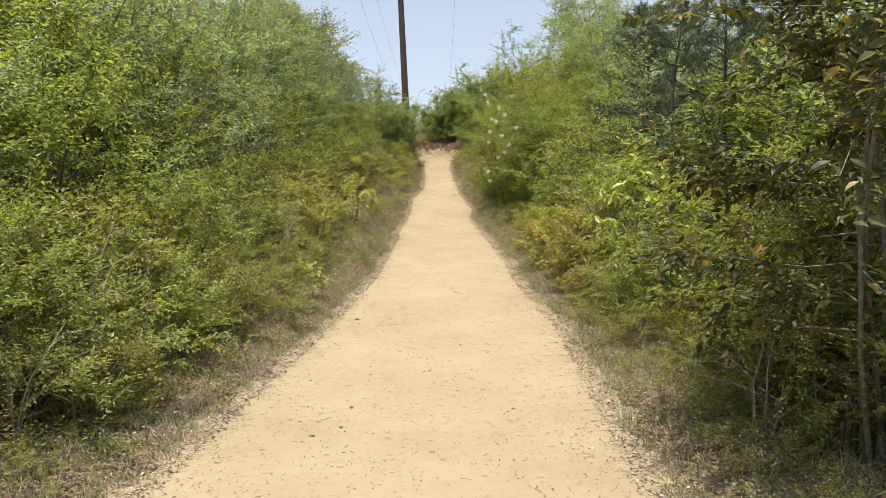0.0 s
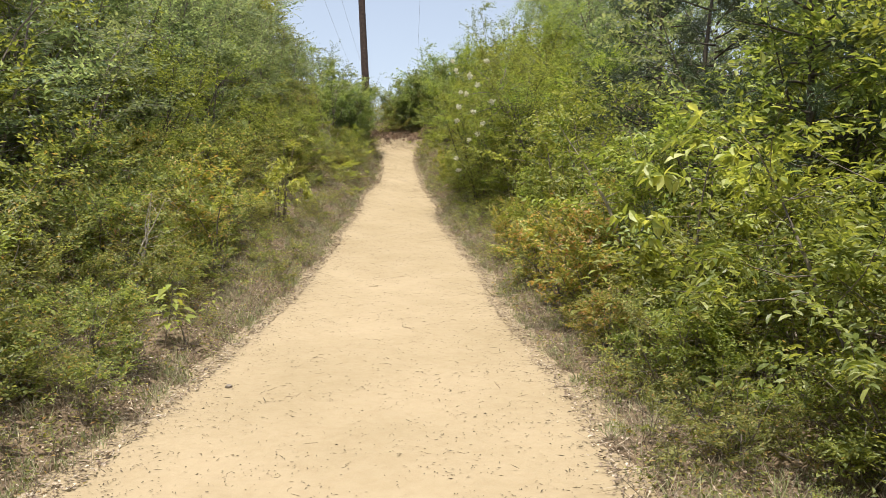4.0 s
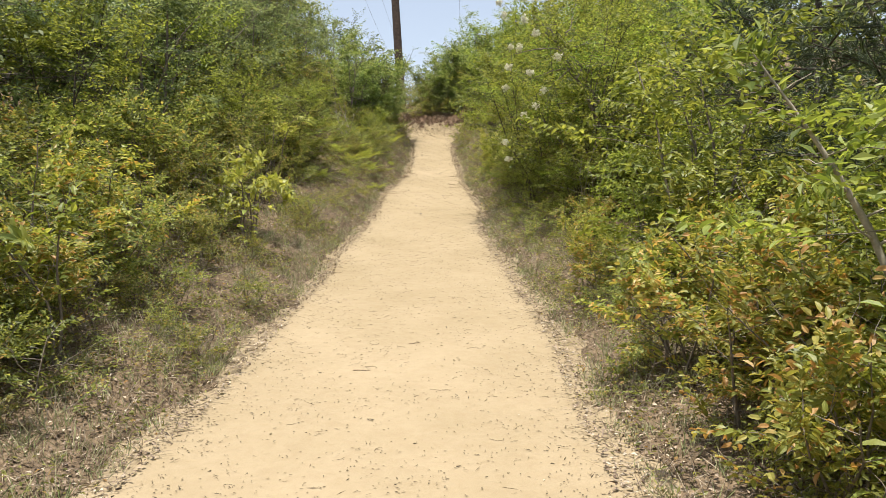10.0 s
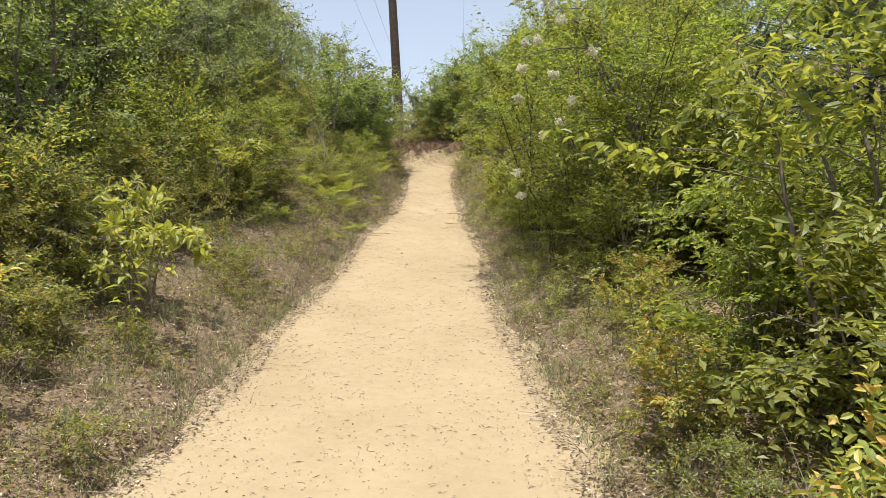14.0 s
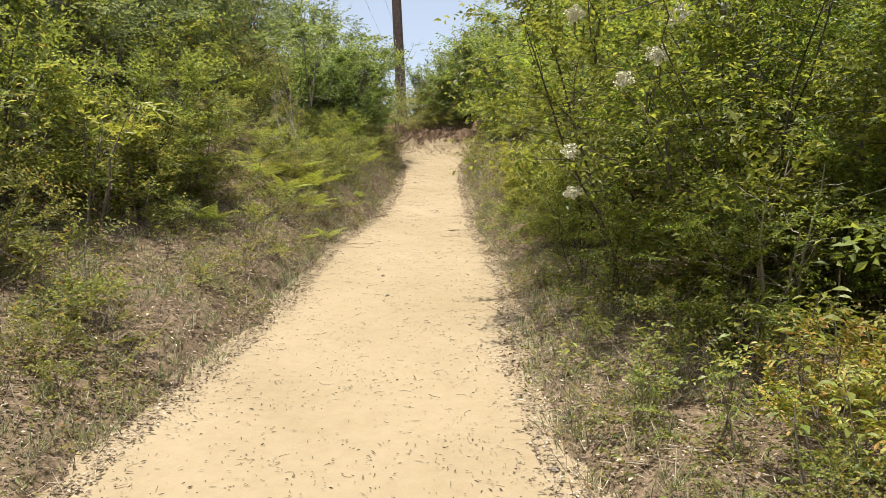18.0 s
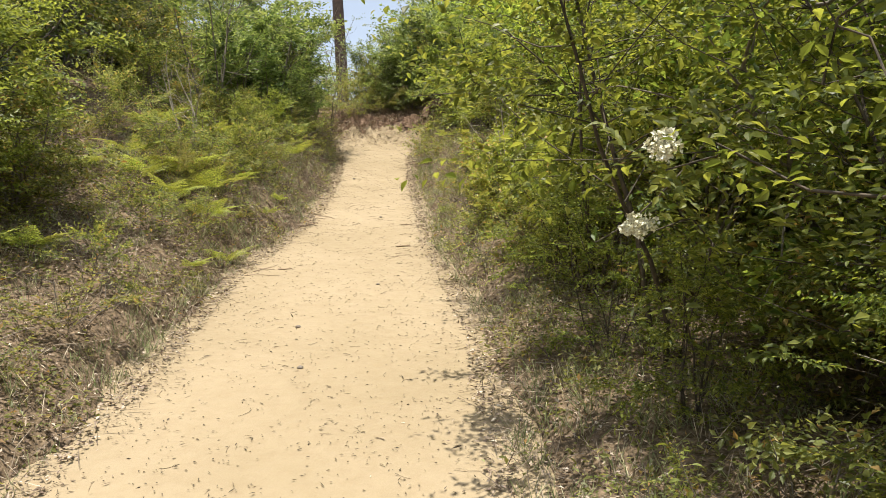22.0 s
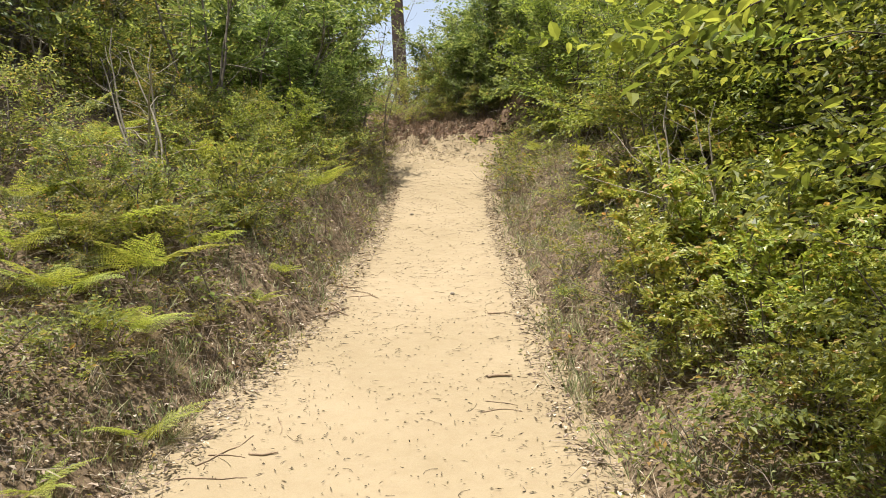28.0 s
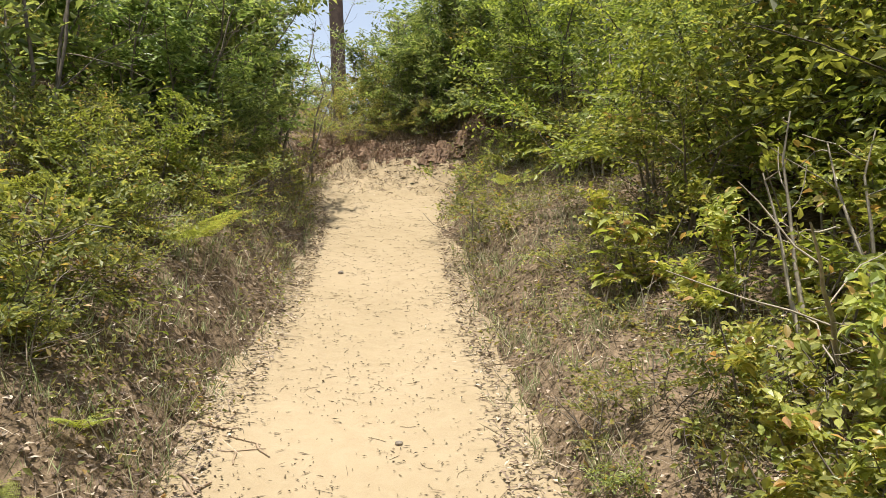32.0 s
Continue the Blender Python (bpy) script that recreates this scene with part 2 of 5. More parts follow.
def ground_z(x, y):
    x, y = np.asarray(x, float), np.asarray(y, float)
    inside = smooth(-0.13, 0.07, np.minimum(x - left_edge(y), right_edge(y) - x) + 0.10 * wob(x, y, 3.1, 0.4) + 0.07 * wob(x, y, 9.0, 1.7))
    inside = inside * (1 - smooth(30.2, 30.7, y))
    near = smooth(12, 7, np.abs(x)) * smooth(48, 44, y)
    return hill(x, y) + near * (0.035 * wob(x, y, 2.3, 0.0) + 0.015 * wob(x, y, 7.1, 3.0)) - 0.10 * inside


def trail_z(x, y):
    x, y = np.asarray(x, float), np.asarray(y, float)
    w = (right_edge(y) - left_edge(y)) / 2
    u = (x - (right_edge(y) + left_edge(y)) / 2) / w
    return rise(y) + 0.02 * np.clip(np.abs(u), 0, 1.2) ** 3 - 0.03 + 0.008 * wob(x, y, 5.2, 0.3) + 0.006 * wob(x, y, 13.0, 1.1) + smooth(27.6, 29.8, y) * (0.035 * wob(x, y, 9.0, 0.6) + 0.02 * wob(x, y, 21.0, 2.6))


def sand_z(x, y):
    """Top of the sand: the trail, torn up where it runs against the bank at its head."""
    t = trail_z(x, y)
    lip = 30.45 + 0.12 * wob(x, y, 4.0, 1.0) + 0.4 * smooth(0.1, -0.7, x)
    bank = hill(x, y) + 0.04 * wob(x, y, 7.0, 0.9) + 0.03 * wob(x, y, 17.0, 0.2) - 0.3 * smooth(lip, lip + 0.4, y)
    return np.where(np.asarray(y) > 29.9, np.maximum(t, bank), t)


# ---- mesh helpers ----
def mesh_of(name, verts, tris, mats, index=None, flat=True):
    """A mesh from arrays of corners and triangles (or quads)."""
    verts, tris = np.asarray(verts, np.float32), np.asarray(tris, np.int32)
    k = tris.shape[1]
    me = bpy.data.meshes.new(name)
    me.vertices.add(len(verts))
    me.vertices.foreach_set("co", verts.ravel())
    me.loops.add(tris.size)
    me.loops.foreach_set("vertex_index", tris.ravel())
    me.polygons.add(len(tris))
    me.polygons.foreach_set("loop_start", np.arange(0, tris.size, k, dtype=np.int32))
    me.polygons.foreach_set("loop_total", np.full(len(tris), k, np.int32))
    for m in mats:
        me.materials.append(m)
    if index is not None:
        me.polygons.foreach_set("material_index", np.asarray(index, np.int32))
    me.polygons.foreach_set("use_smooth", np.full(len(tris), not flat))
    me.update(calc_edges=True)
    return me


def part(name, me, parent, label=""):
    ob = new(name, me)
    ob.parent = parent
    return tagged(ob, label)


def unit(v):
    return v / np.maximum(np.linalg.norm(v, axis=-1, keepdims=True), 1e-9)


def tubes(paths, sides=5):
    """Tapered tubes along polylines: a list of (points, radii). Returns corners and triangles."""
    V, F, o = [], [], 0
    for pts, rad in paths:
        pts = np.asarray(pts, float)
        n = len(pts)
        d = unit(np.gradient(pts, axis=0))
        a = unit(np.cross(d, np.where(np.abs(d[:, 2:3]) > 0.9, [[1.0, 0, 0]], [[0, 0, 1.0]])))
        b = np.cross(d, a)
        ang = np.linspace(0, 2 * math.pi, sides, endpoint=False)
        ring = pts[:, None] + np.asarray(rad)[:, None, None] * (np.cos(ang)[None, :, None] * a[:, None] + np.sin(ang)[None, :, None] * b[:, None])
        V.append(ring.reshape(-1, 3))
        i, j = np.meshgrid(np.arange(n - 1), np.arange(sides), indexing="ij")
        p, q = (o + i * sides + j).ravel(), (o + i * sides + (j + 1) % sides).ravel()
        F.append(np.concatenate([np.stack([p, q, q + sides], 1), np.stack([p, q + sides, p + sides], 1)]))
        o += n * sides
    return np.concatenate(V), np.concatenate(F)


BLADE4 = np.array([[0, 0, 0], [0.45, 0.5, 0.22], [1, 0, -0.12], [0.45, -0.5, 0.22]]), np.array([[0, 2, 1], [0, 3, 2]])
BLADE6 = np.array([[0, 0, 0], [0.28, 0.42, 0.2], [0.68, 0.40, 0.12], [1, 0, -0.28], [0.68, -0.40, 0.12], [0.28, -0.42, 0.2], [0.5, 0, -0.02]]), np.array(
    [[0, 6, 1], [1, 6, 2], [2, 6, 3], [0, 5, 6], [5, 4, 6], [4, 3, 6]])

BLADE10 = np.array([[0, 0, 0], [0.16, 0.26, 0.12], [0.42, 0.5, 0.2], [0.74, 0.3, 0.02], [1, 0, -0.35], [0.74, -0.3, 0.02], [0.42, -0.5, 0.2], [0.16, -0.26, 0.12], [0.42, 0, 0.0], [0.74, 0, -0.12]]), np.array(
    [[0, 8, 1], [1, 8, 2], [2, 8, 9], [2, 9, 3], [3, 9, 4], [0, 7, 8], [7, 6, 8], [6, 9, 8], [6, 5, 9], [5, 4, 9]])


def blades(base, along, up, length, width, form=BLADE4):
    """One leaf blade at each base, pointing along, with its face to up."""
    tv, tf = form
    x = unit(along)
    y = unit(np.cross(up, x))
    z = np.cross(x, y)
    L, Wd = np.asarray(length)[:, None, None], np.asarray(width)[:, None, None]
    v = base[:, None] + L * tv[None, :, 0:1] * x[:, None] + Wd * tv[None, :, 1:2] * y[:, None] + Wd * tv[None, :, 2:3] * z[:, None]
    f = tf[None] + (np.arange(len(base)) * len(tv))[:, None, None]
    return v.reshape(-1, 3), f.reshape(-1, 3)


def crooked(r, start, way, length, n, bend):
    """A crooked polyline."""
    pts, d = [np.array(start, float)], unit(np.array(way, float))
    for _ in range(n):
        d = unit(d + r.normal(0, bend, 3))
        pts.append(pts[-1] + d * length / n)
    return np.array(pts)


def shrub(seed, height, spread, stems, twigs, per_twig, leaf, leaf_w, leaf_mat, bark, form=BLADE4, low=0.25, droop=0.0, flat=0.45, twig_len=0.32, stem_r=0.012, clusters=(), whorl=False, spray=6, open_twigs=False, name="shrub"):
    """A shrub or small tree: Empty > stem (each), crown of single leaves on twigs (> flower cluster)."""
    r = np.random.default_rng(seed)
    root = tagged(new(name))
    limbs, tips = [], []
    for s in range(stems):
        a = 2 * math.pi * (s + r.uniform(0, 0.6)) / stems
        lean = r.uniform(0.12, 0.55) * spread / height
        way = (math.cos(a) * lean, math.sin(a) * lean, 1)
        h = height * r.uniform(0.75, 1.0)
        pts = crooked(r, (math.cos(a) * 0.03 * stems ** 0.5, math.sin(a) * 0.03 * stems ** 0.5, -0.06), way, h, 7, 0.13)
        rad = np.linspace(stem_r * height ** 0.7, 0.003, 8)
        limbs.append([(pts, rad)])
        nb = max(6, int(height * 5))
        for k in range(nb):
            u = low + (0.98 - low) * (k + r.uniform(0, 1)) / nb
            i = min(int(u * 7), 6)
            p = pts[i] + (pts[i + 1] - pts[i]) * (u * 7 - i)
            ba = r.uniform(0, 2 * math.pi)
            reach = spread * r.uniform(0.45, 1.0) * (1.05 - 0.75 * max(0, (u - 0.35) / 0.65) ** 1.6) * (0.55 + 0.45 * min(1, u / 0.35))
            bp = crooked(r, p, (math.cos(ba), math.sin(ba), r.uniform(0.1, 0.75) - droop), max(reach, 0.12), 4, 0.2)
            limbs[-1].append((bp, np.linspace(max(rad[i] * 0.36, 0.003), 0.0018, 5)))
            tips.append(bp)
        tips.append(pts[4:])
    # flowering twigs reach out from the nearest branch
    bear, bear_way = [], []
    spots = np.concatenate(tips)
    for c in clusters:
        far = np.linalg.norm(spots - np.array(c) + (0, 0, 0.3), axis=1)
        p0 = spots[np.argmin(far)]
        gap = far.min()
        u = np.linspace(0, 1, 7)[:, None]
        path = p0 + (np.array(c) - (0, 0, 0.05) - p0) * u + np.array([0, 0, 0.4 * gap]) * 4 * (u - u * u) * 0.5 + r.normal(0, 0.012 + 0.06 * gap, (7, 3)) * np.sin(u * math.pi)
        limbs[0].append((path, np.linspace(0.003 + 0.003 * gap, 0.002, 7)))
        m = 14 + int(130 * gap)
        w = r.uniform(0.1, 4.4, m)
        i = w.astype(int)
        q = path[i] + (path[i + 1] - path[i]) * (w - i)[:, None]
        bear.append(q + r.normal(0, 0.05, (m, 3)))
        bear_way.append(r.normal(0, 1, (m, 3)) * (1, 1, 0.5) + unit(path[-1] - path[0]) * 0.5)
    for k, pieces in enumerate(limbs):
        whole = pieces[:1] if open_twigs else pieces
        v, f = tubes(whole, 3 if height < 1 else 4)
        stem = part("stem", mesh_of("stem", v, f, [bark], flat=False), root)
        for piece in pieces[len(whole):]:
            v, f = tubes([piece], 4)
            part("branch", mesh_of("branch", v, f, [bark], flat=False), stem)
    # twigs, then leaves along them
    lens = np.array([np.linalg.norm(np.diff(t, axis=0), axis=1).sum() for t in tips])
    # sprays: a handful of twigs fanned out in one layer, with gaps between the layers
    sprays = max(twigs // spray, 1)
    twigs = sprays * spray
    pick = r.choice(len(tips), sprays, p=lens / lens.sum())
    base, way, lay = np.zeros((sprays, 3)), np.zeros((sprays, 3)), np.zeros((sprays, 3))
    for k, i in enumerate(pick):
        t = tips[i]
        u = (len(t) - 1) * r.uniform(0.2, 1.0) ** 0.7
        j = min(int(u), len(t) - 2)
        base[k] = t[j] + (t[j + 1] - t[j]) * (u - j)
        way[k] = unit(t[j + 1] - t[j]) + r.normal(0, 0.6, 3) * (1, 1, 0.5) + (0, 0, 0.12 - droop)
        lay[k] = r.normal(0, 0.32, 3) + (0, 0, 1)
    way, lay = unit(way), unit(lay)
    fan = r.uniform(-1.15, 1.15, (sprays, spray))
    across = np.cross(lay, way)
    base = (base[:, None] + way[:, None] * (r.uniform(-0.5, 0.35, (sprays, spray)) * twig_len)[..., None]).reshape(-1, 3)
    way = (way[:, None] * np.cos(fan)[..., None] + across[:, None] * np.sin(fan)[..., None]).reshape(-1, 3)
    way = unit(way + r.normal(0, 0.14, way.shape))
    lay = np.repeat(lay, spray, 0)
    tl = twig_len * r.uniform(0.45, 1.2, twigs)
    s = (np.arange(per_twig) + 0.6) / per_twig
    b = base[:, None] + way[:, None] * (tl[:, None] * s[None])[..., None]
    side = unit(np.cross(way, lay + r.normal(0, 0.15, (twigs, 3))))
    sign = np.where(np.arange(per_twig) % 2 == 0, 1.0, -1.0)
    if whorl:
        ang = np.arange(per_twig) * 2.4
        upv = np.cross(side, way)
        al = way[:, None] * 0.35 + side[:, None] * np.cos(ang)[None, :, None] + upv[:, None] * np.sin(ang)[None, :, None] * 0.8
        b = base[:, None] + way[:, None] * (tl[:, None] * (0.75 + 0.25 * s[None]))[..., None]
    else:
        al = way[:, None] * 0.75 + side[:, None] * sign[None, :, None]
    al = al + r.normal(0, 0.28, al.shape) + np.array([0, 0, -0.12 - droop * 0.5])
    up = lay[:, None] + r.normal(0, flat, al.shape)
    n = twigs * per_twig
    size = leaf * r.uniform(0.55, 1.15, n)
    v, f = blades(b.reshape(-1, 3), al.reshape(-1, 3), up.reshape(-1, 3), size, size * leaf_w, form)
    if bear:
        q, w = np.concatenate(bear), np.concatenate(bear_way)
        sz = leaf * r.uniform(0.6, 1.1, len(q))
        bv, bf = blades(q, w, r.normal(0, flat, q.shape) + (0, 0, 1), sz, sz * leaf_w, form)
        v, f = np.concatenate([v, bv]), np.concatenate([f, bf + len(v)])
    crown = part("crown", mesh_of("crown", v, f, [leaf_mat]), root)
    for c in clusters:
        m, heads = 324, 36
        hd = unit(r.normal(0, 1, (heads, 3)) + (0, 0, 0.7)) * r.uniform(0.015, 0.062, (heads, 1)) * r.uniform(0.65, 1.1, 3)
        d = unit(r.normal(0, 1, (m, 3)) + (0, 0, 0.6))
        at = np.array(c) + np.repeat(hd, m // heads, 0) + d * 0.007
        fv, ff = blades(at, d + r.normal(0, 0.7, (m, 3)), d + r.normal(0, 0.4, (m, 3)), np.full(m, 0.0135), np.full(m, 0.0125))
        sv, sf = tubes([(np.array(c) + np.array([h * 0.0 - (0, 0, 0.03), h * 0.5 - (0, 0, 0.01), h]), [0.0014, 0.001, 0.0008]) for h in hd], 3)
        part("flower_head", mesh_of("flower_head", np.concatenate([fv, sv]), np.concatenate([ff, sf + len(fv)]), [PETAL]), crown, "cream-white flower cluster")
    return root


def conifer(seed, height):
    r = np.random.default_rng(seed)
    root = tagged(new("pine"))
    trunk = crooked(r, (0, 0, -0.1), (0.02, 0.02, 1), height, 8, 0.03)
    limbs, tw, td = [(trunk, np.linspace(0.075, 0.012, 9))], [], []
    for k in range(46):
        u = 0.06 + 0.92 * k / 46
        p = trunk[0] + (trunk[-1] - trunk[0]) * u
        a = k * 2.4 + r.uniform(-0.4, 0.4)
        b = crooked(r, p, (math.cos(a), math.sin(a), 0.25), (1.2 - u) * height * 0.34, 5, 0.12)
        limbs.append((b, np.linspace(0.02, 0.004, 6)))
        for _ in range(16):
            w = r.uniform(0.25, 1) * 4.99
            i = int(w)
            tw.append(b[i] + (b[i + 1] - b[i]) * (w - i) + r.normal(0, 0.07, 3))
            td.append(unit(b[i + 1] - b[i]) + r.normal(0, 0.5, 3) + (0, 0, 0.25))
    v, f = tubes(limbs, 5)
    part("trunk", mesh_of("trunk", v, f, [DARK_BARK], flat=False), root)
    tw, td = np.array(tw), unit(np.array(td))
    m = 22
    b = np.repeat(tw, m, 0) + np.repeat(td, m, 0) * r.uniform(0, 0.16, (len(tw) * m, 1))
    al = np.repeat(td, m, 0) * 0.8 + r.normal(0, 0.6, b.shape)
    v, f = blades(b, al, r.normal(0, 1, b.shape) + (0, 0, 0.3), r.uniform(0.08, 0.16, len(b)), np.full(len(b), 0.012))
    part("crown", mesh_of("crown", v, f, [LEAF["needle"]]), root)
    return root


def fern(seed, fronds, length):
    """A clump of bracken: Empty > frond (each), arching, twice divided."""
    r = np.random.default_rng(seed)
    root = tagged(new("fern"))
    for k in range(fronds):
        a = 2 * math.pi * (k + r.uniform(-0.3, 0.3)) / fronds
        L = length * r.uniform(0.7, 1.1)
        s = np.linspace(0, 1, 26)
        bend = r.uniform(0.5, 0.95)
        ax = np.stack([math.cos(a) * L * s ** 1.5 * 0.85, math.sin(a) * L * s ** 1.5 * 0.85, L * (0.95 * s - bend * 0.62 * s ** 2.0) - 0.02], 1)
        tv, tf = tubes([(ax[::4], np.linspace(0.004, 0.0012, len(ax[::4])))], 3)
        V, F, o = [tv], [tf], len(tv)
        way = unit(np.gradient(ax, axis=0))
        side = unit(np.cross(way, [0, 0, 1.0]))
        nrm = np.cross(side, way)
        roll = r.uniform(-0.35, 0.35)
        side, nrm = side * math.cos(roll) + nrm * math.sin(roll), nrm * math.cos(roll) - side * math.sin(roll)
        for i in range(9, 26):
            t = (i - 9) / 16
            for sg in (1, -1):
                pl = L * 0.27 * (1 - t) ** 0.9 * min(1, 0.72 + t * 2.2) + 0.012
                d = unit(side[i] * sg + way[i] * 0.38 - nrm[i] * r.uniform(0.05, 0.3))
                m = max(3, int(pl / 0.0135))
                q = (np.arange(m) + 0.5) / m
                pb = ax[i] + d * (pl * q)[:, None]
                cr = unit(np.cross(d, nrm[i]))
                pw = (0.026 * (1 - q) ** 0.6 + 0.004) * (0.5 + 0.5 * (1 - t)) * L / 0.6
                for sg2 in (1, -1):
                    al = cr * sg2 + d * 0.45 + r.normal(0, 0.08, (m, 3))
                    bv, bf = blades(pb, al, nrm[i] + r.normal(0, 0.12, (m, 3)), pw, np.full(m, 0.0125 * L / 0.6))
                    V.append(bv)
                    F.append(bf + o)
                    o += len(bv)
        part("frond", mesh_of("frond", np.concatenate(V), np.concatenate(F), [LEAF["fern"]]), root)
    return root


def seedling(seed, height, leaves, leaf, mat):
    """A young broad-leaved plant with large leaves on a thin stem."""
    r = np.random.default_rng(seed)
    root = tagged(new("seedling"))
    stem = crooked(r, (0, 0, -0.03), (r.uniform(-0.2, 0.2), r.uniform(-0.2, 0.2), 1), height, 6, 0.12)
    v, f = tubes([(stem, np.linspace(0.006, 0.002, 7))], 5)
    part("stem", mesh_of("stem", v, f, [BARK], flat=False), root)
    for k in range(leaves):
        u = 0.35 + 0.65 * (k + 0.5) / leaves
        i = min(int(u * 6), 5)
        p = stem[i] + (stem[i + 1] - stem[i]) * (u * 6 - i)
        a = k * 2.4
        d = np.array([math.cos(a), math.sin(a), r.uniform(-0.1, 0.5)])
        pet = np.stack([p, p + d * 0.04])
        tv, tf = tubes([(pet, [0.0018, 0.0015])], 3)
        s = leaf * r.uniform(0.7, 1.15)
        bv, bf = blades(pet[1:2], d[None] + [[0, 0, -0.35]], r.normal(0, 0.25, (1, 3)) + (0, 0, 1), np.array([s]), np.array([s * 0.5]), BLADE10)
        part("leaf", mesh_of("leaf", np.concatenate([tv, bv]), np.concatenate([tf, bf + len(tv)]), [mat]), root)
    return root


# ---- ground and trail ----
def axis(fine_lo, fine_hi, step, reach):
    mid = np.arange(fine_lo, fine_hi + 1e-6, step)
    out = np.geomspace(step * 2, reach, 26)
    return np.concatenate([fine_lo - out[::-1], mid, fine_hi + out])


def sheet(name, xs, ys, height, mats):
    X, Y = np.meshgrid(xs, ys, indexing="ij")
    v = np.stack([X, Y, height(X, Y)], -1).reshape(-1, 3)
    i, j = np.meshgrid(np.arange(len(xs) - 1), np.arange(len(ys) - 1), indexing="ij")
    a = (i * len(ys) + j).ravel()
    q = np.stack([a, a + len(ys), a + len(ys) + 1, a + 1], 1)
    return new(name, mesh_of(name, v, q, mats, flat=False))


ground = sheet("ground", axis(-5, 5, 0.09, 2500), axis(-3, 34, 0.09, 2500), ground_z, [SOIL])
tagged(ground, "sandy hillside soil under dry leaf litter", "ground", kind="structure")


def trail_sheet():
    us, ys = np.linspace(-1.14, 1.14, 46), np.arange(-9, 31.4, 0.07)
    U, Y = np.meshgrid(us, ys, indexing="ij")
    c, w = (right_edge(Y) + left_edge(Y)) / 2, (right_edge(Y) - left_edge(Y)) / 2
    X = c + U * w
    Z = sand_z(X, Y)
    v = np.stack([X, Y, Z], -1).reshape(-1, 3)
    i, j = np.meshgrid(np.arange(len(us) - 1), np.arange(len(ys) - 1), indexing="ij")
    a = (i * len(ys) + j).ravel()
    return new("sand_path", mesh_of("sand_path", v, np.stack([a, a + len(ys), a + len(ys) + 1, a + 1], 1), [SAND], flat=False))


tagged(trail_sheet(), "pale yellow sand footpath strewn with needles and twigs", "path", kind="structure")


# ---- utility pole and wires ----
def utility_pole():
    root = tagged(new("utility_pole"), "dark creosoted wooden utility pole leaning slightly on the hilltop", "utility pole")
    base = np.array([-1.82, 39.3, float(hill(-1.82, 39.3)) - 0.3])
    top = np.array([-2.23, 39.3, 14.2])
    s = np.linspace(0, 1, 9)[:, None]
    v, f = tubes([(base + (top - base) * s, np.linspace(0.19, 0.145, 9))], 14)
    part("shaft", mesh_of("shaft", v, f, [POLE_WOOD], flat=False), root)
    v, f = tubes([(np.array([[-4.8, 39.12, 13.75], [-1.9, 39.12, 13.75], [1.0, 39.12, 13.75]]), [0.07, 0.07, 0.07])], 4)
    part("crossarm", mesh_of("crossarm", v, f, [POLE_WOOD]), root)
    for x in (-4.55, -3.6, 0.72):
        v, f = tubes([(np.array([[x, 39.12, 13.8], [x, 39.12, 13.86], [x, 39.12, 13.87], [x, 39.12, 13.93]]), [0.03, 0.03, 0.055, 0.04])], 8)
        part("insulator", mesh_of("insulator", v, f, [WIRE]), root)


utility_pole()
for x in (-4.55, -3.6, 0.72):
    s = np.linspace(0, 1, 40)[:, None]
    pts = np.array([x, 39.12, 13.9]) + s * np.array([0, 55, 2.0]) - np.array([0, 0, 4.0]) * (s - s * s)
    back = np.array([x, 39.12, 13.9]) + s * np.array([0, -70, -1.5]) - np.array([0, 0, 2.5]) * (s - s * s)
    v, f = tubes([(np.concatenate([back[::-1], pts[1:]]), np.full(79, 0.006))], 5)
    tagged(new("power_line", mesh_of("power_line", v, f, [WIRE], flat=False)), "thin dark overhead power line strung over the hill", "cable", "overhead power lines")

# ---- plants: one of each kind, then copies ----
KIND = {}


def kind(key, ob, label, category, group):
    tagged(ob, label, category, group)
    KIND[key] = ob
    ob["spare"] = 1


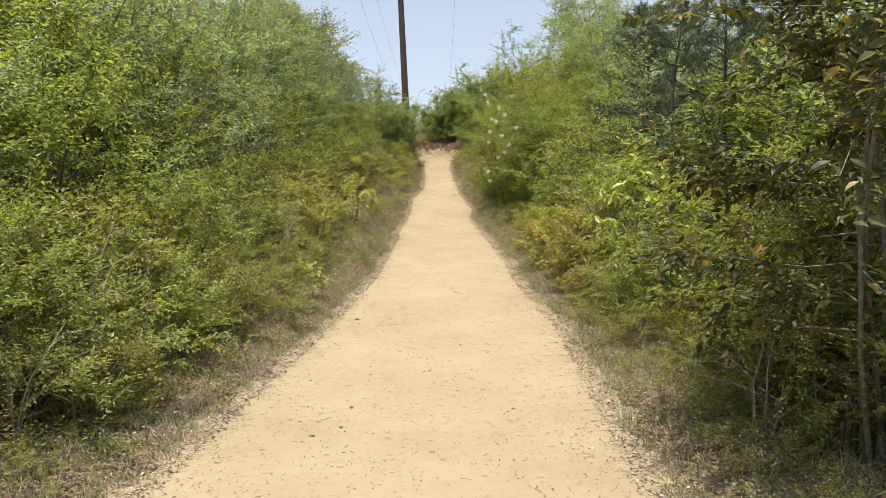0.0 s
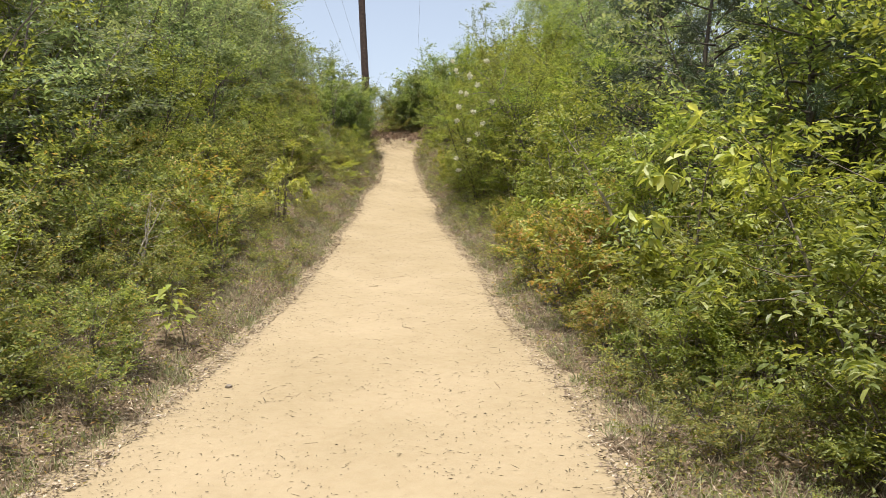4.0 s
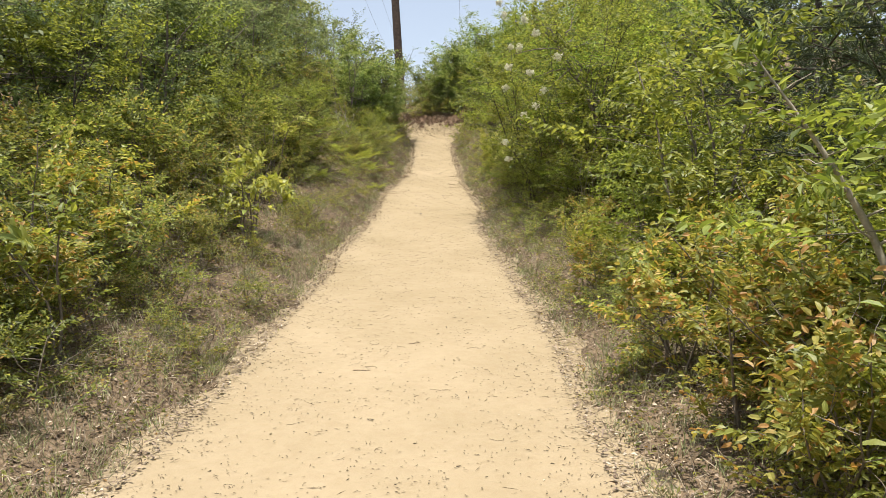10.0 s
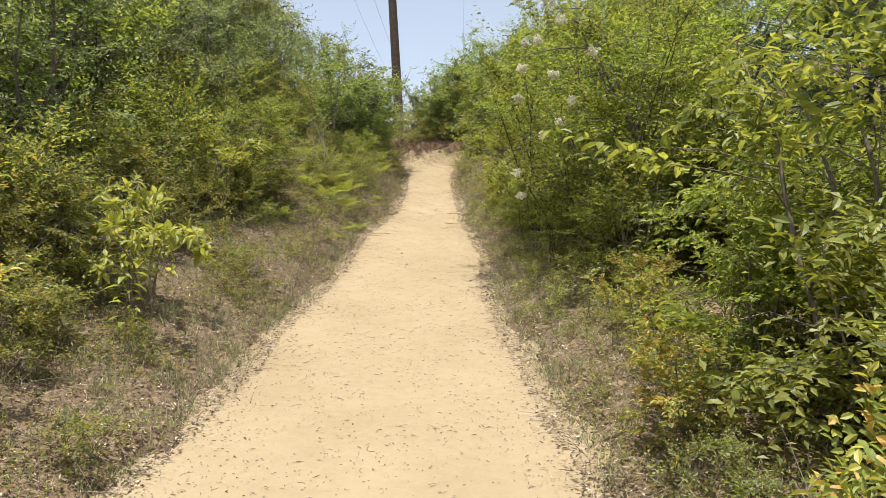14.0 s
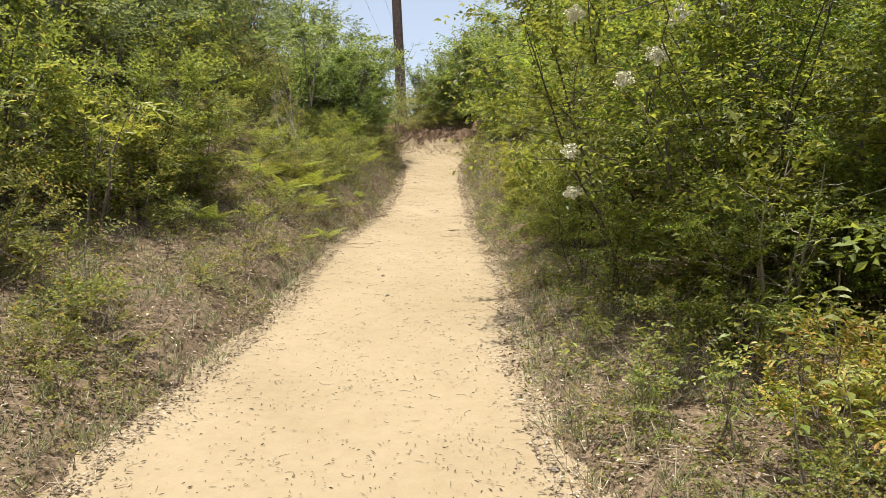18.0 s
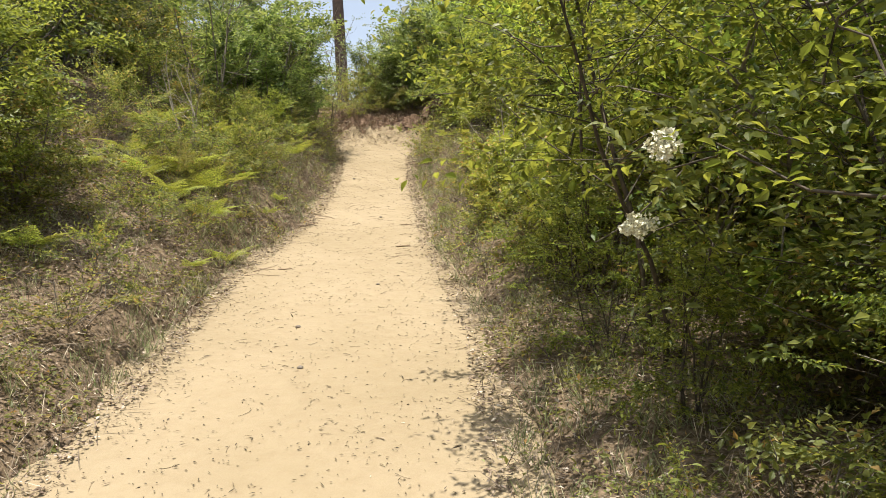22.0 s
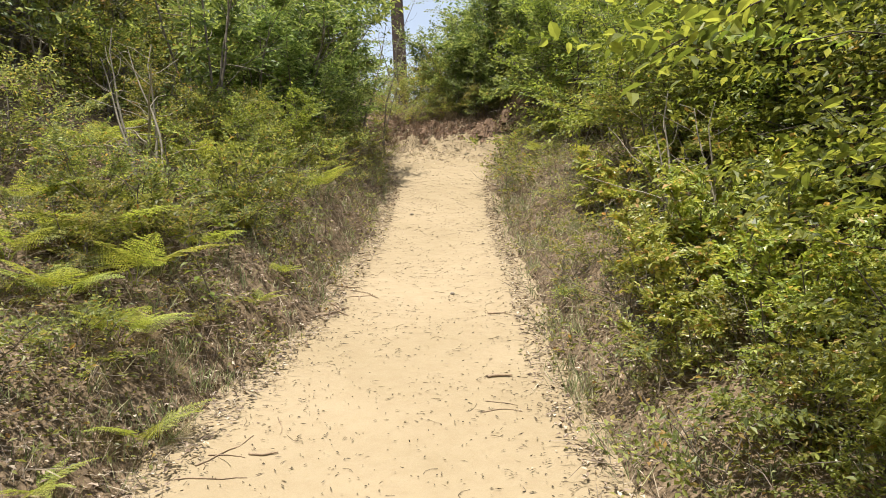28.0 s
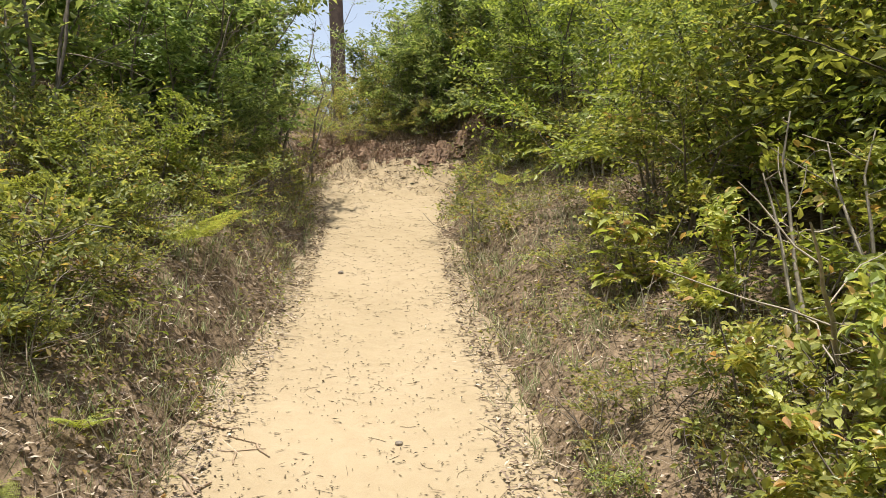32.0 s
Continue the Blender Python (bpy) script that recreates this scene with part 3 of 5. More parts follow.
for i in range(3):
    kind(f"green{i}", shrub(10 + i, 1.7, 0.95, 5, 360, 10, 0.066, 0.5, LEAF["small"], BARK, low=0.08, twig_len=0.36), "leafy green shrub with small oval leaves on thin grey stems", "shrub", "hillside shrubs")
    kind(f"olive{i}", shrub(20 + i, 1.3, 0.85, 4, 320, 10, 0.056, 0.42, LEAF["olive"], BARK, low=0.06, name="twiggy_shrub"), "twiggy olive-green shrub with fine narrow leaves", "shrub", "twiggy olive shrubs")
    kind(f"bright{i}", shrub(30 + i, 1.9, 1.05, 4, 330, 9, 0.085, 0.46, LEAF["bright"], BARK, low=0.1, droop=0.12, twig_len=0.46), "fresh yellow-green shrub with drooping layered leaves", "shrub", "trailside shrubs")
    kind(f"tall{i}", shrub(40 + i, 3.6, 1.35, 5, 700, 9, 0.082, 0.46, LEAF["grey"], BARK, low=0.08, twig_len=0.46, name="tall_shrub"), "tall grey-green shrub crowding the hillside", "tall shrub", "tall hillside shrubs")
    kind(f"dark{i}", shrub(50 + i, 3.4, 1.5, 4, 600, 9, 0.085, 0.5, LEAF["dark"], DARK_BARK, low=0.08, twig_len=0.46, name="tall_shrub"), "dense dark green tall shrub with glossy leaves", "tall shrub", "thicket shrubs")
    kind(f"laurel{i}", shrub(55 + i, 1.6, 0.72, 6, 400, 9, 0.068, 0.42, LEAF["laurel"], BARK, low=0.08, twig_len=0.26, stem_r=0.008, name="laurel_bush"), "dense fresh green bush with narrow willow-like leaves", "bush", "bushes at the head of the slope")
    kind(f"hazel{i}", shrub(45 + i, 2.7, 1.3, 5, 700, 10, 0.054, 0.52, LEAF["hazel"], DARK_BARK, form=BLADE6, low=0.07, droop=0.18, twig_len=0.4, stem_r=0.008, name="hazel_shrub"), "tall shady shrub with fine layered oval leaves and grey stems", "tall shrub", "shady overhanging shrubs")
    kind(f"low{i}", shrub(60 + i, 0.36, 0.34, 3, 90, 9, 0.028, 0.5, LEAF["olive"], BARK, low=0.05, twig_len=0.16, stem_r=0.006, name="low_bush"), "knee-high bush with tiny olive leaves beside the trail", "low bush", "low olive bushes")
    kind(f"lowg{i}", shrub(70 + i, 0.5, 0.42, 3, 90, 9, 0.036, 0.5, LEAF["small"], BARK, low=0.05, twig_len=0.2, stem_r=0.006, name="low_bush"), "low green bush with small leaves at the trail edge", "low bush", "low green bushes")
    kind(f"fern{i}", fern(80 + i, 6 + i, 0.62), "bright green bracken fern with arching divided fronds", "fern", "bracken ferns")
    kind(f"seed{i}", seedling(90 + i, 0.42 + 0.08 * i, 15, 0.095, LEAF["pale"]), "pale green seedling with large drooping leaves", "seedling", "broad-leaved seedlings")
    kind(f"vine{i}", seedling(190 + i, 0.5 + 0.08 * i, 22, 0.066, LEAF["copper"]), "leafy trailing plant with shiny oval leaves tipped copper", "trailing plant", "trailing plants on the verge")
    kind(f"weed{i}", seedling(95 + i, 0.26 + 0.05 * i, 16, 0.042, LEAF["bright"]), "small leafy weed with fresh yellow-green leaves", "weed", "trailside weeds")
for i in range(2):
    kind(f"copper{i}", shrub(100 + i, 1.4, 0.8, 6, 300, 9, 0.07, 0.5, LEAF["copper"], BARK, form=BLADE6, low=0.08, twig_len=0.28, name="copper_shrub"), "shrub with yellow-green leaves flushed copper at the tips", "shrub", "copper-tinted shrubs")
    kind(f"holly{i}", shrub(120 + i, 1.25, 0.5, 5, 170, 9, 0.078, 0.5, LEAF["shiny"], BARK, form=BLADE10, low=0.08, twig_len=0.24, name="shiny_shrub"), "upright shrub with shiny bright oval leaves", "shrub", "shiny-leaved shrubs")
    kind(f"broad{i}", shrub(130 + i, 3.2, 1.4, 4, 480, 9, 0.09, 0.46, LEAF["bright"], BARK, form=BLADE6, low=0.2, droop=0.2, twig_len=0.5, name="young_tree"), "young tree with long drooping yellow-green leaves", "tree", "young broad-leaved trees")
    kind(f"canopy{i}", shrub(160 + i, 5.0, 1.7, 2, 900, 10, 0.058, 0.5, LEAF["hazel"], DARK_BARK, form=BLADE6, low=0.42, droop=0.08, twig_len=0.5, stem_r=0.011, name="slender_tree"), "slender grey-stemmed tree with an open leafy crown over the thicket", "tree", "slender trees over the thicket")
    kind(f"over{i}", shrub(165 + i, 2.9, 1.4, 3, 560, 10, 0.054, 0.52, LEAF["hazel"], DARK_BARK, form=BLADE10, low=0.42, droop=0.0, twig_len=0.42, stem_r=0.008, name="hazel_shrub"), "arching shrub with fine oval leaves shading the verge", "tall shrub", "shady overhanging shrubs")
    kind(f"pine{i}", conifer(140 + i, 5.5), "dark green young pine standing behind the thicket", "pine tree", "young pines")
    kind(f"bare{i}", shrub(150 + i, 1.3, 0.6, 5, 16, 5, 0.035, 0.4, LEAF["olive"], PALE_WOOD, low=0.2, open_twigs=True, name="dead_brush"), "bleached leafless brush with a few dry leaves", "dead brush", "dead brush on the hillside")


def seat(x, y, size, turn, sink, stretch):
    turn = rng.uniform(0, 360) if turn is None else turn
    return pose(x, y, float(ground_z(x, y)) - sink, rng.uniform(-5, 5), rng.uniform(-5, 5), turn) @ Matrix.Diagonal((size, size, size * stretch, 1))


def put(key, x, y, size=1.0, turn=None, sink=0.03, stretch=1.0):
    ob = KIND[key]
    m = seat(x, y, size, turn, sink, stretch)
    if ob.get("spare"):
        del ob["spare"]
        ob.matrix_world = m
        return ob
    c = copy_thing(ob, Matrix())
    c.matrix_basis = m
    return c


def row(side, keys, y0, y1, step, off, size, jitter=0.25):
    """A loose row of plants along one side of the trail, off metres out from its edge. Yields key, x, y, size."""
    y = y0
    while y < y1:
        d = rng.uniform(*off)
        x = left_edge(y) - d if side < 0 else right_edge(y) + d
        yield keys[rng.integers(len(keys))], x, y + rng.uniform(-jitter, jitter), rng.uniform(*size)
        y += step * rng.uniform(0.75, 1.3)


GLADES = [(-1.62, 9.85, 0.42), (-1.65, 10.5, 0.35), (1.72, 10.2, 0.35), (-1.92, 16.1, 0.5), (-2.45, 19.4, 0.45), (-1.5, 22.6, 0.35)]


def plant(*rows):
    for r in rows:
        for k, x, y, s in r:
            if any(math.hypot(x - gx, y - gy) < reach for gx, gy, reach in GLADES):
                continue
            small = k[:3] in ("low", "wee", "bar")
            dl, dr = left_edge(y) - x, x - right_edge(y)
            bare_left = 0 < dl < np.interp(y, [8.6, 10, 14, 17, 21.5, 23], [0, 0.75, 0.9, 1.2, 1.15, 0])
            open_verge = 14.3 < y < 17.9 and 0 < x < 2.6
            shade = 17.9 < y < 21.4 and 0 < dr < 1.3
            right_bank = 23.6 < y < 30 and 0 < dr < 0.85
            fern_bank = 21.3 < y < 27.6 and -2.9 < x < 0
            shiny_bank = 21.6 < y < 25.6 and 0 < x < 2.3
            if small and (bare_left or shade or right_bank or shiny_bank and dr < 0.5) and rng.uniform(0, 1) < 0.6:
                continue
            if small or not (open_verge or fern_bank or shiny_bank or bare_left or shade or right_bank):
                put(k, x, y, s)


def thicket(name, label, category, rows):
    """Plants beyond counting, far behind the front rows: one mesh of whole plants."""
    V, F, I, mats, o = [], [], [], [], 0
    for r in rows:
        for key, x, y, s in r:
            m = np.array(seat(x, y, s, None, 0.05, 1.0))
            for c in KIND[key].children_recursive:
                me = c.data
                v = np.empty(len(me.vertices) * 3, np.float32)
                me.vertices.foreach_get("co", v)
                f = np.empty(len(me.loops), np.int32)
                me.loops.foreach_get("vertex_index", f)
                mat = me.materials[0]
                if mat not in mats:
                    mats.append(mat)
                V.append(v.reshape(-1, 3) @ m[:3, :3].T + m[:3, 3])
                F.append(f.reshape(-1, 3) + o)
                I.append(np.full(len(f) // 3, mats.index(mat)))
                o += len(v) // 3
    ob = new(name, mesh_of(name, np.concatenate(V), np.concatenate(F), mats, np.concatenate(I)))
    return tagged(ob, label, category, kind="stuff")


def three(*names):
    return [f"{n}{i}" for n in names for i in range(3)]


def two(*names):
    return [f"{n}{i}" for n in names for i in range(2)]


# left hillside
plant(
    row(-1, three("low", "lowg", "weed"), 2.5, 29.5, 0.34, (0.2, 0.75), (0.45, 0.9)),
    row(-1, three("low", "lowg", "low"), 2.5, 30, 0.36, (0.6, 1.3), (0.7, 1.25)),
    row(-1, three("olive", "lowg", "green"), 2.5, 30, 0.55, (1.2, 1.75), (0.45, 0.75)),
    row(-1, three("green", "olive", "dark"), 3, 9, 0.62, (1.7, 2.4), (0.5, 0.75)),
    row(-1, three("green", "olive"), 9, 31, 0.6, (1.5, 2.4), (0.65, 0.95)),
    row(-1, three("lowg", "low", "weed"), 17, 30, 0.24, (0.12, 1.1), (0.6, 1.1)),
    row(-1, three("olive", "green"), 18, 30.5, 0.36, (0.5, 1.5), (0.35, 0.6)),
    row(-1, three("lowg", "weed", "low"), 21, 28.5, 0.2, (0.35, 2.0), (0.5, 1.0)),
    row(-1, three("lowg", "low", "weed"), 4.5, 13, 0.16, (0.25, 1.2), (0.7, 1.2)),
    row(-1, three("olive", "green"), 4.5, 12.5, 0.4, (0.55, 1.3), (0.32, 0.5)),
    row(-1, two("bare"), 4, 29, 2.1, (0.8, 2.2), (0.6, 1.0)),
    row(-1, three("tall", "green", "dark"), 1, 20, 0.85, (2.7, 3.5), (0.75, 1.0)),
    row(-1, three("olive", "green") + two("bare"), 20, 32, 0.6, (2.6, 3.6), (0.8, 1.15)),
    row(-1, three("tall"), 21, 32, 1.8, (3.0, 3.6), (0.75, 0.95)),
    row(-1, three("tall", "dark"), 0, 34, 1.0, (4.0, 5.0), (1.05, 1.3)),
)
# right side
plant(
    row(1, three("low", "lowg", "weed"), 3.5, 29.5, 0.45, (0.15, 0.6), (0.4, 0.75)),
    row(1, three("lowg", "low", "weed"), 3, 30, 0.42, (0.55, 0.95), (0.6, 1.0)),
    row(1, three("green", "bright", "olive"), 3, 31, 0.62, (1.15, 1.6), (0.5, 0.8)),
    row(1, three("bright", "hazel", "green"), 1, 15, 0.8, (1.9, 2.7), (0.65, 0.9)),
    row(1, three("hazel", "green"), 15, 25, 1.0, (1.9, 2.7), (0.75, 1.0)),
    row(1, three("laurel", "green", "hazel"), 25, 32, 0.75, (1.6, 2.6), (0.8, 1.1)),
    row(1, three("lowg", "low"), 21, 30, 0.26, (0.15, 0.8), (0.6, 1.1)),
    row(1, three("olive", "green"), 24.5, 30.5, 0.5, (0.6, 1.2), (0.5, 0.8)),
    row(1, three("lowg", "weed", "olive"), 4.5, 10.5, 0.3, (0.3, 0.85), (0.4, 0.65)),
    row(1, three("bright"), 5, 10.5, 0.6, (0.7, 1.1), (0.3, 0.42)),
    row(1, two("bare"), 5, 29, 3.0, (0.8, 1.8), (0.6, 1.0)),
    row(1, three("tall", "dark") + two("broad"), 0, 15, 1.0, (3.0, 4.2), (1.0, 1.25)),
    row(1, three("bright", "green"), 15.5, 25, 0.95, (2.9, 4.2), (0.7, 0.95)),
    row(1, three("tall", "bright") + two("broad"), 25, 34, 1.25, (3.2, 4.4), (0.9, 1.2)),
)
# head of the slope
HEAD = [(-0.75, 31.0, "lowg0", 0.9), (-0.45, 31.1, "lowg1", 0.8), (-0.1, 31.0, "low0", 1.1), (0.15, 30.9, "lowg2", 0.8), (0.45, 30.85, "low1", 1.1), (0.75, 30.7, "lowg0", 0.9), (1.0, 30.45, "olive2", 0.4), (-0.3, 31.05, "olive0", 0.45), (0.25, 30.95, "olive1", 0.5), (-1.1, 31.3, "low2", 1.0), (-1.4, 30.9, "lowg1", 0.8),
        (-0.40, 32.1, "laurel0", 1.05), (0.10, 31.6, "laurel1", 1.05), (0.60, 31.4, "laurel2", 1.22), (1.10, 31.2, "laurel0", 1.26), (0.30, 32.8, "laurel1", 1.39), (1.00, 32.6, "laurel2", 1.47), (-1.70, 27.0, "laurel2", 1.01), (-1.75, 27.9, "laurel0", 1.05), (-1.40, 27.4, "laurel1", 0.71), (-1.45, 28.2, "laurel2", 0.76), (-1.55, 28.8, "laurel0", 0.84), (-1.35, 26.8, "laurel0", 0.55), (-1.70, 29.5, "laurel1", 0.80), (-0.98, 27.9, "lowg1", 0.8),
        (0.00, 31.25, "laurel0", 0.88), (0.60, 31.05, "laurel1", 0.95), (1.10, 30.85, "laurel2", 1.01), (-0.45, 31.5, "green2", 0.6), (0.30, 31.7, "laurel2", 1.05), (0.85, 31.5, "laurel0", 1.16), (1.35, 31.2, "laurel1", 1.16), (-0.3, 32.2, "green2", 0.8), (0.40, 32.4, "laurel0", 1.30), (1.1, 32.3, "dark1", 0.65), (1.90, 31.6, "laurel2", 1.58), (2.7, 32.0, "dark2", 0.9),
        (-0.6, 33.4, "green1", 0.8), (0.3, 33.6, "dark0", 0.65), (1.6, 33.4, "tall0", 0.8), (-2.40, 29.4, "laurel0", 1.51), (-1.90, 28.2, "laurel1", 1.39), (-2.9, 30.6, "tall2", 0.85), (-2.1, 31.4, "olive0", 0.7), (-1.5, 32.6, "olive1", 0.6),
        (-2.5, 33.0, "green0", 0.6), (-1.9, 34.5, "olive2", 0.8), (-1.0, 35.0, "green2", 0.7), (-2.9, 35.2, "olive0", 0.8), (0.2, 35.3, "green0", 0.9), (-3.6, 32.2, "tall1", 0.8), (-4.2, 34.0, "dark2", 0.8), (1.0, 30.6, "green2", 0.8), (1.35, 29.8, "bright0", 0.7)]
for k in range(12):
    x = 0.0 + 1.1 * (k + rng.uniform(0, 1)) / 12
    HEAD.append((x, 30.85 + rng.uniform(-0.1, 0.35), ("laurel0", "lowg0", "laurel1", "laurel2")[k % 4], rng.uniform(0.45, 0.75)))
for x, y, k, s in HEAD:
    put(k, x, y, s)

# plants that stand out along the walk
for x, y, k, s in [(-1.72, 9.7, "seed1", 1.15), (-1.58, 9.8, "seed0", 1.35), (-1.63, 10.5, "seed2", 0.7), (1.72, 10.3, "seed2", 1.2), (-1.82, 15.7, "seed1", 1.2), (-2.05, 15.5, "seed2", 1.0), (-2.17, 20.6, "seed0", 0.6), (-2.0, 20.9, "seed1", 0.5), (1.07, 17.85, "seed1", 0.55), (-2.3, 7.0, "seed0", 1.0), (2.4, 14.8, "seed0", 0.9)]:
    put(k, x, y, s)
FERNS = [(-1.45, 22.75, 1.0), (-1.72, 22.95, 1.05), (-1.3, 22.3, 0.7), (-1.95, 22.5, 0.95), (-2.2, 23.1, 0.95), (-1.6, 22.35, 0.8), (-1.05, 21.95, 0.6), (-2.4, 22.4, 0.9), (-1.85, 23.5, 0.9), (-1.35, 23.3, 0.7), (-1.25, 26.0, 0.8), (-1.1, 25.2, 0.8), (-1.65, 26.2, 0.9), (-1.55, 25.1, 0.9), (-1.9, 24.6, 0.85),
         (-1.5, 24.3, 0.7), (-2.1, 25.4, 0.9), (-2.4, 24.2, 0.9), (-2.5, 26.0, 0.9), (0.95, 27.6, 0.7), (1.05, 28.4, 0.8), (-0.98, 23.2, 0.4), (-0.95, 23.6, 0.4), (-1.9, 20.6, 0.7), (-1.4, 27.3, 0.7), (-1.15, 21.4, 0.45)]
for i, (x, y, s) in enumerate(FERNS):
    put(f"fern{i % 3}", x, y, s * 0.88)
for i, (x, y, s) in enumerate([(1.5, 17.5, 0.9), (1.75, 17.2, 1.0), (2.0, 16.9, 1.1), (2.2, 16.5, 1.0), (1.95, 16.3, 0.9), (1.65, 16.7, 0.8), (2.4, 17.3, 1.1), (2.5, 16.0, 1.1), (1.3, 17.9, 0.6), (1.9, 15.7, 0.9), (1.85, 8.7, 0.9), (2.0, 9.4, 1.0), (2.2, 10.2, 1.0), (1.9, 10.9, 0.9), (2.3, 8.1, 1.0), (1.8, 7.6, 0.9), (2.15, 11.6, 0.9), (-2.1, 18.2, 0.9), (-2.3, 13.8, 0.8)]):
    put(f"vine{i % 3}", x, y, s)
for x, y, k, s in [(-1.35, 24.0, "lowg0", 0.9), (-1.7, 25.6, "lowg1", 1.0), (-1.3, 26.6, "olive0", 0.4), (-2.2, 24.8, "green0", 0.45), (-2.7, 23.6, "olive1", 0.6), (-1.15, 22.7, "low2", 0.8), (-2.6, 21.8, "green2", 0.6), (-1.55, 21.6, "lowg2", 0.9), (-2.8, 25.2, "green1", 0.6), (-1.2, 23.4, "weed0", 1.3), (-1.4, 23.0, "lowg1", 0.8), (-1.3, 23.75, "fern0", 0.5), (-1.6, 23.5, "lowg0", 0.9), (-1.75, 24.0, "weed1", 1.6), (-1.45, 24.15, "fern2", 0.6), (-1.15, 24.4, "lowg2", 0.7), (-1.9, 23.2, "green2", 0.4), (-1.05, 22.85, "weed2", 1.2), (-1.3, 22.0, "lowg0", 0.7), (-1.7, 22.7, "olive0", 0.4), (-1.5, 25.0, "bright1", 0.35), (-1.8, 25.2, "green1", 0.45), (-1.25, 24.9, "lowg1", 0.8), (-1.55, 26.0, "bright2", 0.4)]:
    put(k, x, y, s)
